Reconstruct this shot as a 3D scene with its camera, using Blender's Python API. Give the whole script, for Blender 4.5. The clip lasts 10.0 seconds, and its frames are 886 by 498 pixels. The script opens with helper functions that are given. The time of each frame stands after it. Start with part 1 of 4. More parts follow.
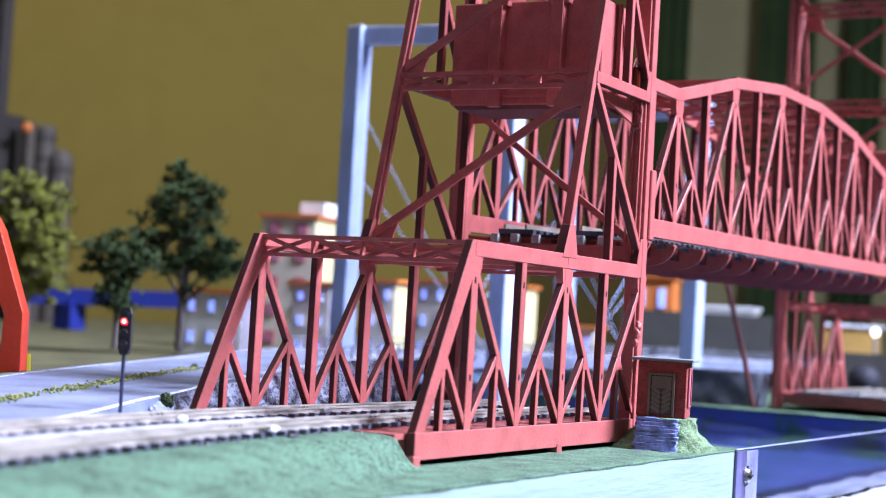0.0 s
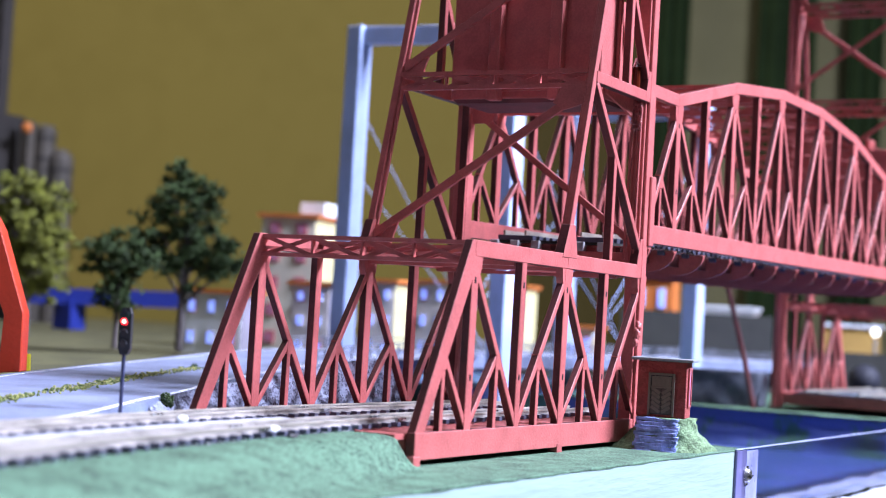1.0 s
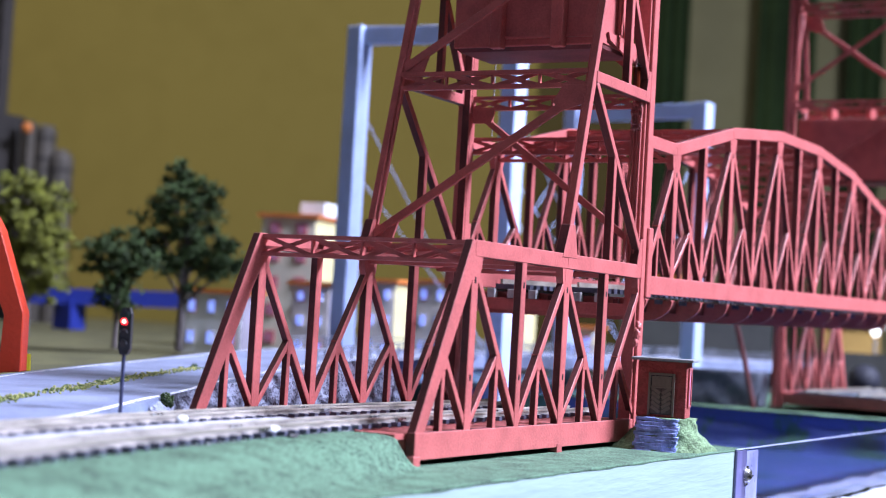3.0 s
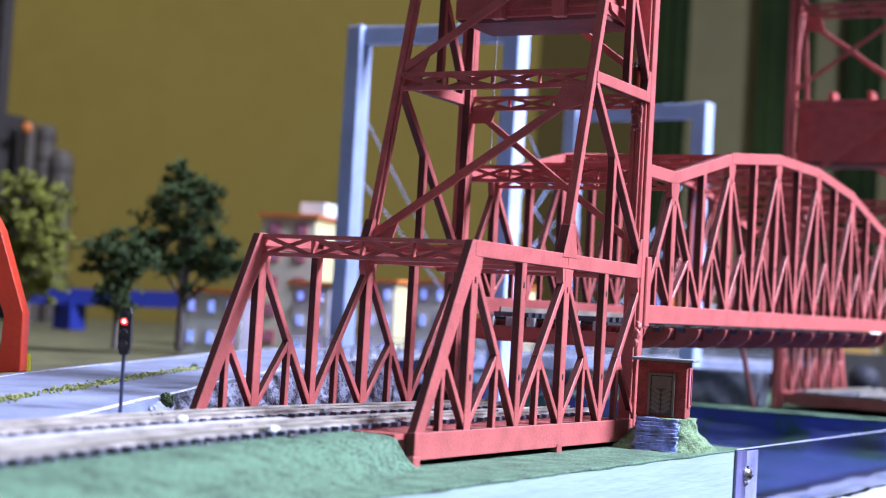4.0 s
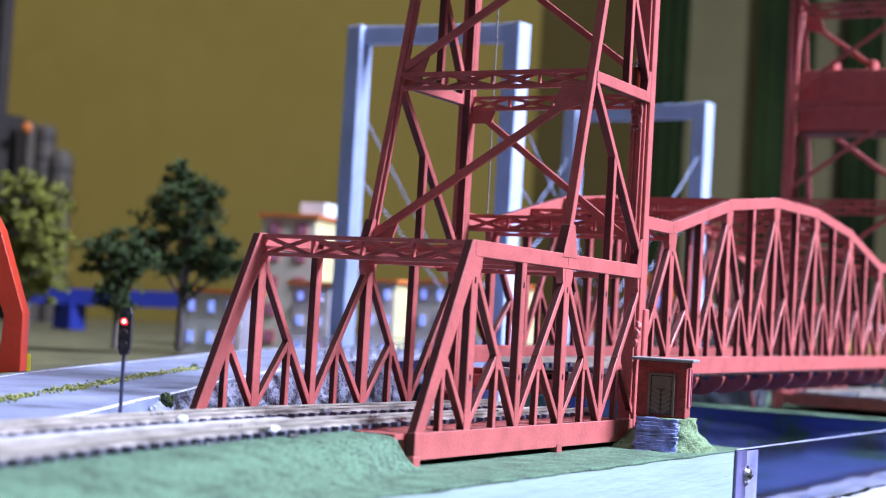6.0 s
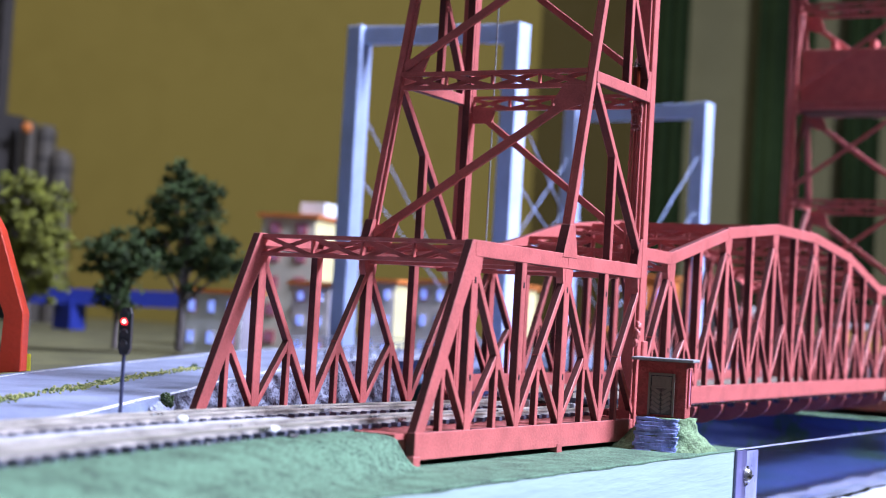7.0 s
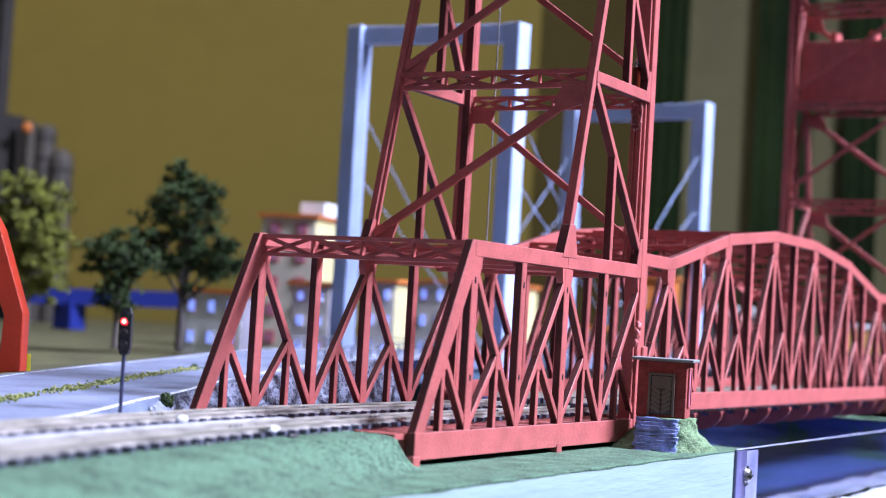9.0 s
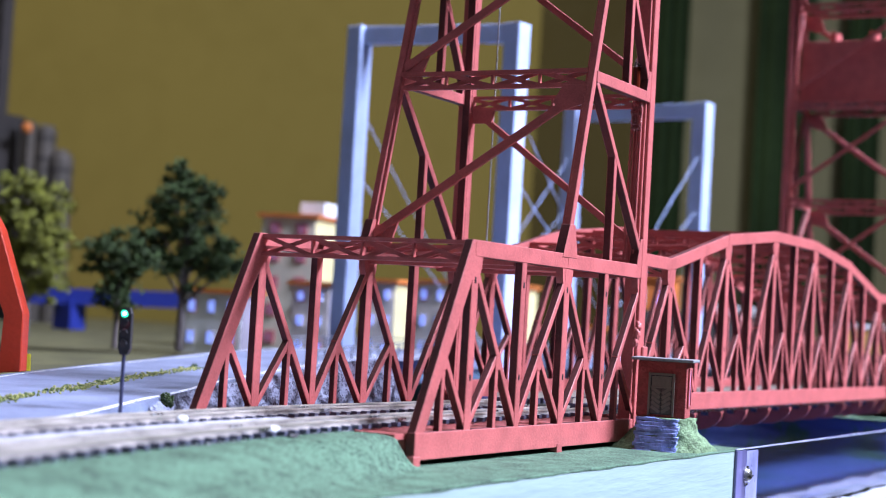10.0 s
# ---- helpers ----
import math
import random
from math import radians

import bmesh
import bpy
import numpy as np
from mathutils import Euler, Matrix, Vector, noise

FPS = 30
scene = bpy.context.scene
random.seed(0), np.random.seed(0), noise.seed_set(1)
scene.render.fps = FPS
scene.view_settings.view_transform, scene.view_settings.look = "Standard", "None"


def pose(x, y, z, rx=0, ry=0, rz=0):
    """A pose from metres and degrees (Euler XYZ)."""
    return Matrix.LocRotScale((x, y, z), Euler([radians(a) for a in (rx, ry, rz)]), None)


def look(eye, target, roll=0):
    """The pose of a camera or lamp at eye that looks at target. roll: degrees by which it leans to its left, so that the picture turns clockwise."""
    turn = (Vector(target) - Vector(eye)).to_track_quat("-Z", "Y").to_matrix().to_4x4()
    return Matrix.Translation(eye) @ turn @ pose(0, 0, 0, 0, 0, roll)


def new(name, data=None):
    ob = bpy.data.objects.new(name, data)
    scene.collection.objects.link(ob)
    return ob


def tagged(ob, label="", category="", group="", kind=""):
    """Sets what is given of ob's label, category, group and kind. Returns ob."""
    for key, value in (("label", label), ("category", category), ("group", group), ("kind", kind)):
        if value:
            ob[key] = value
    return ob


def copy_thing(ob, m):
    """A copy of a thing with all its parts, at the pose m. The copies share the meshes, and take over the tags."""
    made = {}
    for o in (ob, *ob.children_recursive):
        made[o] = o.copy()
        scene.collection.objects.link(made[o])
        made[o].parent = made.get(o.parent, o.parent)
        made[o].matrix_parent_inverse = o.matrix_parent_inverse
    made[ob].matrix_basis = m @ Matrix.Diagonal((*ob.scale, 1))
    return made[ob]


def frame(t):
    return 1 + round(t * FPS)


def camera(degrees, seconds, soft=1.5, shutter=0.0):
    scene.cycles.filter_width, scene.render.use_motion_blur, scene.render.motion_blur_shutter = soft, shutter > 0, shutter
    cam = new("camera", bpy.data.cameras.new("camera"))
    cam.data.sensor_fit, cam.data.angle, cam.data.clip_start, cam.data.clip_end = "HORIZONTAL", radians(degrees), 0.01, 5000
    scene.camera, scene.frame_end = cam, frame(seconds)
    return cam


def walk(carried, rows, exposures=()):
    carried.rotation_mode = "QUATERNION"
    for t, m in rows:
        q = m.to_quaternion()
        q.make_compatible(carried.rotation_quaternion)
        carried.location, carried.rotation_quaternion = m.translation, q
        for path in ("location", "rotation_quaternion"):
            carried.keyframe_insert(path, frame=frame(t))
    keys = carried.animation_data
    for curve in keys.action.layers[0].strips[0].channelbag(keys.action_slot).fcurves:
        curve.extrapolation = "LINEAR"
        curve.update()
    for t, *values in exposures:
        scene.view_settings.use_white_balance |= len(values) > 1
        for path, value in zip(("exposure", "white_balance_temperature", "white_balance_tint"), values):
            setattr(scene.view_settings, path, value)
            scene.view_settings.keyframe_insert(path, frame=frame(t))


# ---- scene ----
K = 0.033            # one truss panel of the model bridge, in metres; plan numbers below are in panels
W = 2.32             # inner face of the far truss
EYE = (-11.70, -6.736, 0.964)
YAW, PITCH, ROLL, LENS = 29.058, 2.5225, 3.378, 30.78

# ---- camera ----
cam = camera(LENS, 10.0, soft=1.0)
fwd = Vector((math.cos(radians(YAW)) * math.cos(radians(PITCH)), math.sin(radians(YAW)) * math.cos(radians(PITCH)), math.sin(radians(PITCH))))
eye = Vector(EYE) * K
still = look(eye, eye + fwd, ROLL)
walk(cam, [(0, still), (10, still)], exposures=[(0, 0.15), (1.0, 0.16), (2.5, 0.05), (5.5, 0.03), (10, -0.05)])
cam.data.dof.use_dof = True
cam.data.dof.focus_distance = 16.4 * K
cam.data.dof.aperture_fstop = 16.5

AHEAD = Vector((math.cos(radians(YAW)), math.sin(radians(YAW)), 0))
SIDE = Vector((math.sin(radians(YAW)), -math.cos(radians(YAW)), 0))


def room(d, s, z):
    """A point of the hall: d ahead of the camera, s to its right side, at height z, in panels."""
    return Vector((EYE[0], EYE[1], 0)) + AHEAD * d + SIDE * s + Vector((0, 0, z))


# ---- light ----
world = bpy.data.worlds.new("hall")
world.use_nodes = True
world.node_tree.nodes["Background"].inputs[0].default_value = (0.5, 0.5, 0.55, 1)
world.node_tree.nodes["Background"].inputs[1].default_value = 0.004
scene.world = world


def area(name, at, target, sx, sy, watts, colour):
    data = bpy.data.lights.new(name, "AREA")
    data.shape, data.size, data.size_y, data.energy, data.color = "RECTANGLE", sx, sy, watts, colour
    ob = new(name, data)
    ob.matrix_world = look(Vector(at) * K, Vector(target) * K)
    return ob


# unseen area lamp inside the hall gives the key light from the right
area("unseen_key_light", (23, -36, 42), (4, 0, 0), 0.55, 0.5, 188, (0.695, 0.742, 1.0))
# added overhead lamp, its source unseen
area("unseen_hall_light", (8, -9, 66), (2, 1, 0), 1.2, 0.4, 14, (0.72, 0.775, 1.0))
# added warm lamp that brightens the ochre wall; no fitting is seen
area("unseen_hall_light", room(68, -46, 60), room(94, -34, 10), 1.2, 0.5, 27, (1.0, 0.9, 0.72))
# added fill from behind the camera, source unseen
area("unseen_hall_light", room(-30, -6, 66), (4, 1, 1), 1.5, 0.4, 4, (0.8, 0.84, 1.0))


# ---- materials ----
def material(name, colour, rough=0.6, metal=0.0, vary=0.12, grain=900.0, blotch=60.0, bump=0.15, emit=0.0, second=None, coat=0.0, speck=0.35, lo=0.35, hi=0.7, stretch=(1, 1, 1)):
    m = bpy.data.materials.new(name)
    m.use_nodes = True
    nt = m.node_tree
    b = nt.nodes["Principled BSDF"]
    b.inputs["Roughness"].default_value, b.inputs["Metallic"].default_value = rough, metal
    b.inputs["Coat Weight"].default_value = coat
    co = nt.nodes.new("ShaderNodeTexCoord")
    n1, n2 = nt.nodes.new("ShaderNodeTexNoise"), nt.nodes.new("ShaderNodeTexNoise")
    n1.inputs["Scale"].default_value, n1.inputs["Detail"].default_value = blotch, 5
    n2.inputs["Scale"].default_value, n2.inputs["Detail"].default_value = grain, 3
    info = nt.nodes.new("ShaderNodeObjectInfo")
    mix = nt.nodes.new("ShaderNodeMix")
    mix.data_type = "RGBA"
    c2 = second or tuple(max(0.0, c * (1 - 3 * vary)) for c in colour)
    c1 = colour if second else tuple(min(1.0, c * (1 + vary)) for c in colour)
    mix.inputs[6].default_value, mix.inputs[7].default_value = (*c1, 1), (*c2, 1)
    ramp = nt.nodes.new("ShaderNodeMapRange")
    ramp.inputs[1].default_value, ramp.inputs[2].default_value = lo, hi
    add = nt.nodes.new("ShaderNodeMath")
    add.operation = "MULTIPLY_ADD"
    add.inputs[1].default_value = speck
    lay = nt.nodes.new("ShaderNodeMapping")
    lay.inputs["Scale"].default_value = stretch
    nt.links.new(co.outputs["Object"], lay.inputs["Vector"])
    nt.links.new(lay.outputs["Vector"], n1.inputs["Vector"])
    nt.links.new(lay.outputs["Vector"], n2.inputs["Vector"])
    nt.links.new(n2.outputs["Fac"], add.inputs[0])
    sub = nt.nodes.new("ShaderNodeMath")
    sub.operation = "SUBTRACT"
    sub.inputs[1].default_value = speck / 2
    nt.links.new(n1.outputs["Fac"], sub.inputs[0])
    nt.links.new(sub.outputs[0], add.inputs[2])
    nt.links.new(add.outputs[0], ramp.inputs[0])
    nt.links.new(ramp.outputs[0], mix.inputs[0])
    hsv = nt.nodes.new("ShaderNodeHueSaturation")
    val = nt.nodes.new("ShaderNodeMapRange")
    val.inputs[3].default_value, val.inputs[4].default_value = 0.94, 1.06
    nt.links.new(info.outputs["Random"], val.inputs[0])
    nt.links.new(val.outputs[0], hsv.inputs["Value"])
    nt.links.new(mix.outputs[2], hsv.inputs["Color"])
    nt.links.new(hsv.outputs["Color"], b.inputs["Base Color"])
    rr = nt.nodes.new("ShaderNodeMapRange")
    rr.inputs[3].default_value, rr.inputs[4].default_value = max(0.02, rough - 0.1), min(1.0, rough + 0.12)
    nt.links.new(n2.outputs["Fac"], rr.inputs[0])
    nt.links.new(rr.outputs[0], b.inputs["Roughness"])
    if bump:
        bp = nt.nodes.new("ShaderNodeBump")
        bp.inputs["Strength"].default_value, bp.inputs["Distance"].default_value = bump, 0.0006
        nt.links.new(n2.outputs["Fac"], bp.inputs["Height"])
        nt.links.new(bp.outputs["Normal"], b.inputs["Normal"])
    if emit:
        b.inputs["Emission Color"].default_value, b.inputs["Emission Strength"].default_value = (*colour, 1), emit
    return m


RED = material("red_oxide_paint", (0.445, 0.113, 0.107), 0.42, vary=0.06, bump=0.2, grain=1300, blotch=140, speck=0.8)
GLOSS_RED = material("glossy_red_enamel", (0.38, 0.09, 0.09), 0.2, vary=0.1, coat=0.6, grain=500, blotch=140)
MAROON = material("dark_maroon_red", (0.115, 0.025, 0.027), 0.6, vary=0.2, grain=1200)
BRICK = material("red_render", (0.36, 0.065, 0.06), 0.8, vary=0.1, grain=1100, blotch=250, bump=1.0, speck=0.5)
CONCRETE = material("pale_grey_block", (0.42, 0.43, 0.46), 0.8, vary=0.15, grain=900, blotch=200)
SLATE = material("grey_roof_sheet", (0.22, 0.24, 0.26), 0.5, vary=0.1)
DOOR = material("brown_door_paint", (0.16, 0.13, 0.105), 0.6, vary=0.1)
DOOR_DARK = material("dark_door_joints", (0.09, 0.072, 0.06), 0.7, vary=0.1)
STEP = material("blue_grey_steps", (0.24, 0.305, 0.66), 0.75, vary=0.2, grain=900, blotch=200, bump=0.8)
GREEN = material("green_painted_ground", (0.079, 0.158, 0.097), 0.9, vary=0.2, grain=950, blotch=110, bump=1.0, speck=1.5)
MOSS = material("moss_flock", (0.165, 0.26, 0.135), 0.95, vary=0.2, grain=1500, blotch=300, bump=1.0, speck=0.8)
PALE = material("pale_blue_board_edge", (0.29, 0.40, 0.385), 0.7, vary=0.06, grain=700, blotch=70, bump=0.3, stretch=(0.12, 1, 1), speck=0.2)
WATER = material("blue_painted_river", (0.07, 0.10, 0.31), 0.4, vary=0.2, grain=300, blotch=40, bump=0.4, second=(0.025, 0.075, 0.13))
BANK = material("blue_green_bank", (0.075, 0.115, 0.34), 0.8, vary=0.2, grain=300, blotch=40, bump=0.6, second=(0.055, 0.14, 0.10), lo=0.46, hi=0.58)
ROAD = material("pale_grey_road", (0.205, 0.238, 0.365), 0.65, vary=0.13, grain=1200, blotch=45, bump=0.25)
LINE = material("white_road_line", (0.70, 0.71, 0.74), 0.7, vary=0.05, grain=900, blotch=330, second=(0.27, 0.30, 0.42), lo=0.52, hi=0.62, speck=0.6)
ROCK = material("grey_plaster_rock", (0.29, 0.315, 0.43), 0.9, vary=0.22, grain=1300, blotch=430, bump=1.0, second=(0.085, 0.085, 0.125), speck=1.0, lo=0.46, hi=0.68)
SHALE = material("blue_grey_rock", (0.15, 0.17, 0.22), 0.9, vary=0.2, grain=300, blotch=90, bump=1.0, second=(0.07, 0.08, 0.11))
BED = material("pale_lavender_track_bed", (0.44, 0.445, 0.50), 0.85, vary=0.15, grain=2200, blotch=150, bump=0.6)
TIE = material("dark_sleeper_plastic", (0.095, 0.10, 0.165), 0.6, vary=0.15)
RAIL = material("weathered_rail_web", (0.40, 0.365, 0.335), 0.45, metal=0.2, vary=0.2, grain=900, blotch=90)
HEAD = material("polished_rail_head", (0.50, 0.46, 0.39), 0.3, metal=0.35, vary=0.14, grain=900, blotch=110)
STEEL = material("steel", (0.6, 0.6, 0.62), 0.25, metal=1.0, vary=0.05)
PYLON = material("pale_blue_aluminium", (0.40, 0.50, 0.76), 0.45, metal=0.0, vary=0.06, grain=400, blotch=30, bump=0.2)
GUARD = material("grey_guard_rail", (0.13, 0.14, 0.18), 0.5, vary=0.15)
BLACK = material("black_signal_paint", (0.012, 0.012, 0.016), 0.5, vary=0.1)
DARKBLUE = material("dark_blue_post", (0.03, 0.035, 0.09), 0.5, vary=0.1)
BLACKBLUE = material("blue_black_paint", (0.008, 0.009, 0.02), 0.7, vary=0.1)
LAMP_RED = material("red_signal_light", (1.0, 0.012, 0.02), 0.3, emit=7.0, vary=0.0, bump=0)
LAMP_GREEN = material("green_signal_light", (0.02, 1.0, 0.45), 0.3, emit=5.0, vary=0.0, bump=0)
CORE_RED = material("red_lamp_core", (1.0, 0.55, 0.4), 0.3, emit=9.0, vary=0.0, bump=0)
CORE_GREEN = material("green_lamp_core", (0.6, 1.0, 0.85), 0.3, emit=7.0, vary=0.0, bump=0)
LENS_DARK = material("unlit_signal_lens", (0.06, 0.05, 0.05), 0.2, vary=0.0, bump=0)
AMBER = material("amber_beacon_glass", (0.085, 0.013, 0.006), 0.1, vary=0.0, bump=0)
BLUE = material("royal_blue_paint", (0.008, 0.02, 0.20), 0.5, vary=0.1, grain=300, blotch=20)
ORANGE = material("orange_red_paint", (0.80, 0.065, 0.025), 0.5, vary=0.05, grain=600, blotch=40)
YELLOW = material("yellow_plastic", (0.7, 0.6, 0.02), 0.5, vary=0.05)
CREAM = material("cream_house_render", (0.56, 0.52, 0.50), 0.8, vary=0.06)
BEIGE = material("beige_house_render", (0.62, 0.58, 0.50), 0.8, vary=0.06)
LILAC = material("lilac_grey_side", (0.27, 0.25, 0.31), 0.8, vary=0.08)
PINKPANE = material("rose_curtained_pane", (0.5, 0.2, 0.32), 0.4, vary=0.1, bump=0)
CREAMLIT = material("yellow_house_side", (0.62, 0.55, 0.28), 0.8, vary=0.06)
TERRA = material("orange_roof_edge", (0.55, 0.16, 0.03), 0.7, vary=0.1)
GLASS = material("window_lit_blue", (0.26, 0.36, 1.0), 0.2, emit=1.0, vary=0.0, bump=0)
REDWIN = material("red_window_frame", (0.45, 0.05, 0.06), 0.6, vary=0.05)
OCHRE = material("ochre_house_wall", (0.36, 0.22, 0.055), 0.8, vary=0.08, grain=200, blotch=20)
GLOBE = material("lamp_globe", (0.95, 0.97, 1.0), 0.4, emit=3.0, vary=0.0, bump=0)
WHITE = material("white_roof_hut", (0.75, 0.78, 0.82), 0.7, vary=0.04)
GREYB = material("dark_grey_building", (0.018, 0.014, 0.012), 0.8, vary=0.15, grain=200, blotch=20)
SILO = material("grey_silo", (0.062, 0.052, 0.040), 0.7, vary=0.15, grain=200, blotch=20)
LEAF = material("dark_green_foliage", (0.050, 0.085, 0.024), 0.9, vary=0.3, grain=800, blotch=120, bump=0.3)
LEAF2 = material("olive_foliage", (0.19, 0.20, 0.03), 0.9, vary=0.3, grain=800, blotch=120, bump=0.3)
BARK = material("grey_bark", (0.13, 0.11, 0.11), 0.9, vary=0.2)
HEDGE = material("flock_hedge", (0.07, 0.12, 0.03), 0.95, vary=0.3, grain=2500, blotch=900, bump=0.8, second=(0.46, 0.45, 0.16), lo=0.45, hi=0.56)
WALL = material("ochre_hall_wall", (0.170, 0.131, 0.030), 0.8, vary=0.04, grain=20, blotch=1.2, bump=0.0)
UMBER = material("umber_hall_wall", (0.055, 0.041, 0.010), 0.8, vary=0.05, grain=20, blotch=1.2, bump=0.0)
PLASTER = material("cream_hall_wall", (0.128, 0.117, 0.058), 0.8, vary=0.05, grain=20, blotch=1.5, bump=0.0)
CURTAIN = material("dark_green_curtain", (0.014, 0.026, 0.008), 0.9, vary=0.15, grain=60, blotch=3, bump=0.0)
CEIL = material("grey_ceiling", (0.180, 0.174, 0.168), 0.9, vary=0.02, grain=20, blotch=1.0, bump=0.0)
for matt in (WALL, UMBER, PLASTER, CURTAIN):
    matt.node_tree.nodes["Principled BSDF"].inputs["Specular IOR Level"].default_value = 0.12
FLOOR = material("grey_hall_floor", (0.120, 0.114, 0.108), 0.6, vary=0.1, grain=30, blotch=2.0, bump=0.0)
FAR_GREEN = material("olive_far_ground", (0.080, 0.077, 0.030), 0.95, vary=0.2, grain=500, blotch=30, bump=0.5)
DARKGREY = material("dark_grey_board", (0.02, 0.021, 0.018), 0.8, vary=0.1)

EDGE = material("pale_cut_acrylic", (0.45, 0.52, 0.75), 0.3, vary=0.1, grain=600, blotch=80)
STRIP = material("lavender_protective_film", (0.28, 0.30, 0.55), 0.3, vary=0.15, grain=300, blotch=60)
EDGE_DARK = material("dark_lavender_film", (0.17, 0.165, 0.36), 0.3, vary=0.2, grain=300, blotch=90, stretch=(1, 1, 0.2))
FOAM = material("white_brushed_paint", (0.45, 0.48, 0.62), 0.6, vary=0.15, grain=500, blotch=60, bump=0.6)


def acrylic():
    m = bpy.data.materials.new("clear_acrylic")
    m.use_nodes = True
    b = m.node_tree.nodes["Principled BSDF"]
    b.inputs["Base Color"].default_value = (0.72, 0.78, 0.96, 1)
    b.inputs["Transmission Weight"].default_value, b.inputs["Roughness"].default_value, b.inputs["IOR"].default_value = 1.0, 0.06, 1.46
    return m


ACRYLIC = acrylic()

# ---- building helpers ----
ORG = {}


def thing(name, label, category, at=(0, 0, 0), group="", kind="", turn=0.0):
    ob = new(name)
    ob.empty_display_size = 0.01
    ob.matrix_basis = pose(at[0] * K, at[1] * K, at[2] * K, 0, 0, turn)
    ORG[ob.name] = (Vector(at) if not turn else Vector((0, 0, 0)))
    return tagged(ob, label, category, group, kind)


def finish(name, bm, mat, bevel=0.0):
    if bevel:
        bmesh.ops.bevel(bm, geom=bm.edges[:], offset=bevel, segments=1, affect="EDGES", clamp_overlap=True)
    bmesh.ops.recalc_face_normals(bm, faces=bm.faces[:])
    bm.transform(Matrix.Scale(K, 4))
    me = bpy.data.meshes.new(name)
    bm.to_mesh(me)
    bm.free()
    me.materials.append(mat)
    return me


def part(name, bm, mat, parent, label="", bevel=0.0, smooth=False, cut=False):
    """One mesh under a thing; the bmesh is in plan numbers and is brought into the thing's space."""
    org = ORG.get(parent.name)
    if org is None:
        org = ORG[parent.parent.name]
    bm.transform(Matrix.Translation(-org))
    ob = new(name, finish(name, bm, mat, bevel))
    ob.parent = parent
    if smooth:
        ob.data.shade_smooth()
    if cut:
        # laser-cut plate: the sawn rim is dark maroon, the sheet faces are painted
        ob.data.materials.append(MAROON)
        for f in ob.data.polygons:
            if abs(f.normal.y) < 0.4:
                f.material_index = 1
    return tagged(ob, label)


def single(name, bm, mat, label, category, kind="", at=(0, 0, 0), group="", bevel=0.0, smooth=False):
    bm.transform(Matrix.Translation(-Vector(at)))
    ob = new(name, finish(name, bm, mat, bevel))
    ob.location = Vector(at) * K
    if smooth:
        ob.data.shade_smooth()
    return tagged(ob, label, category, group, kind)


def box(x0, x1, y0, y1, z0, z1, bm=None):
    bm = bm or bmesh.new()
    bmesh.ops.create_cube(bm, size=1, matrix=Matrix.Translation(((x0 + x1) / 2, (y0 + y1) / 2, (z0 + z1) / 2)) @ Matrix.Diagonal((abs(x1 - x0), abs(y1 - y0), abs(z1 - z0), 1)))
    return bm


def beam(a, b, w, t, n=(0, 1, 0), bm=None):
    """A flat bar from a to b, w wide across and t thick along n."""
    bm = bm or bmesh.new()
    a, b, n = Vector(a), Vector(b), Vector(n)
    d = (b - a)
    e = d.normalized()
    s = e.cross(n).normalized()
    n = s.cross(e)
    m = Matrix((( *e, 0), (*s, 0), (*n, 0), (0, 0, 0, 1))).transposed()
    m = Matrix.Translation((a + b) / 2) @ m @ Matrix.Diagonal((d.length, w, t, 1))
    bmesh.ops.create_cube(bm, size=1, matrix=m)
    return bm


def rod(a, b, r0, r1=None, seg=8, bm=None):
    bm = bm or bmesh.new()
    a, b = Vector(a), Vector(b)
    d = b - a
    m = Matrix.Translation((a + b) / 2) @ d.to_track_quat("Z", "Y").to_matrix().to_4x4()
    bmesh.ops.create_cone(bm, cap_ends=True, segments=seg, radius1=r0, radius2=r0 if r1 is None else r1, depth=d.length, matrix=m)
    return bm


def plate(pts, y0, y1, axis="y", bm=None):
    """An outline extruded along one axis: pts are (x, z) for y, (y, z) for x, (x, y) for z."""
    bm = bm or bmesh.new()

    def p3(p, v):
        return {"y": (p[0], v, p[1]), "x": (v, p[0], p[1]), "z": (p[0], p[1], v)}[axis]

    lo, hi = [bm.verts.new(p3(p, y0)) for p in pts], [bm.verts.new(p3(p, y1)) for p in pts]
    bm.faces.new(lo), bm.faces.new(hi[::-1])
    for i in range(len(pts)):
        j = (i + 1) % len(pts)
        bm.faces.new((lo[i], hi[i], hi[j], lo[j]))
    return bm


def sheet(fn, us, vs):
    """A grid of points fn(u, v)."""
    bm = bmesh.new()
    rows = [[bm.verts.new(fn(u, v)) for v in vs] for u in us]
    for i in range(len(us) - 1):
        for j in range(len(vs) - 1):
            bm.faces.new((rows[i][j], rows[i + 1][j], rows[i + 1][j + 1], rows[i][j + 1]))
    return bm


def span_of(a, b, n):
    return [a + (b - a) * i / n for i in range(n + 1)]


def at_y(y, t):
    return y - t / 2, y + t / 2


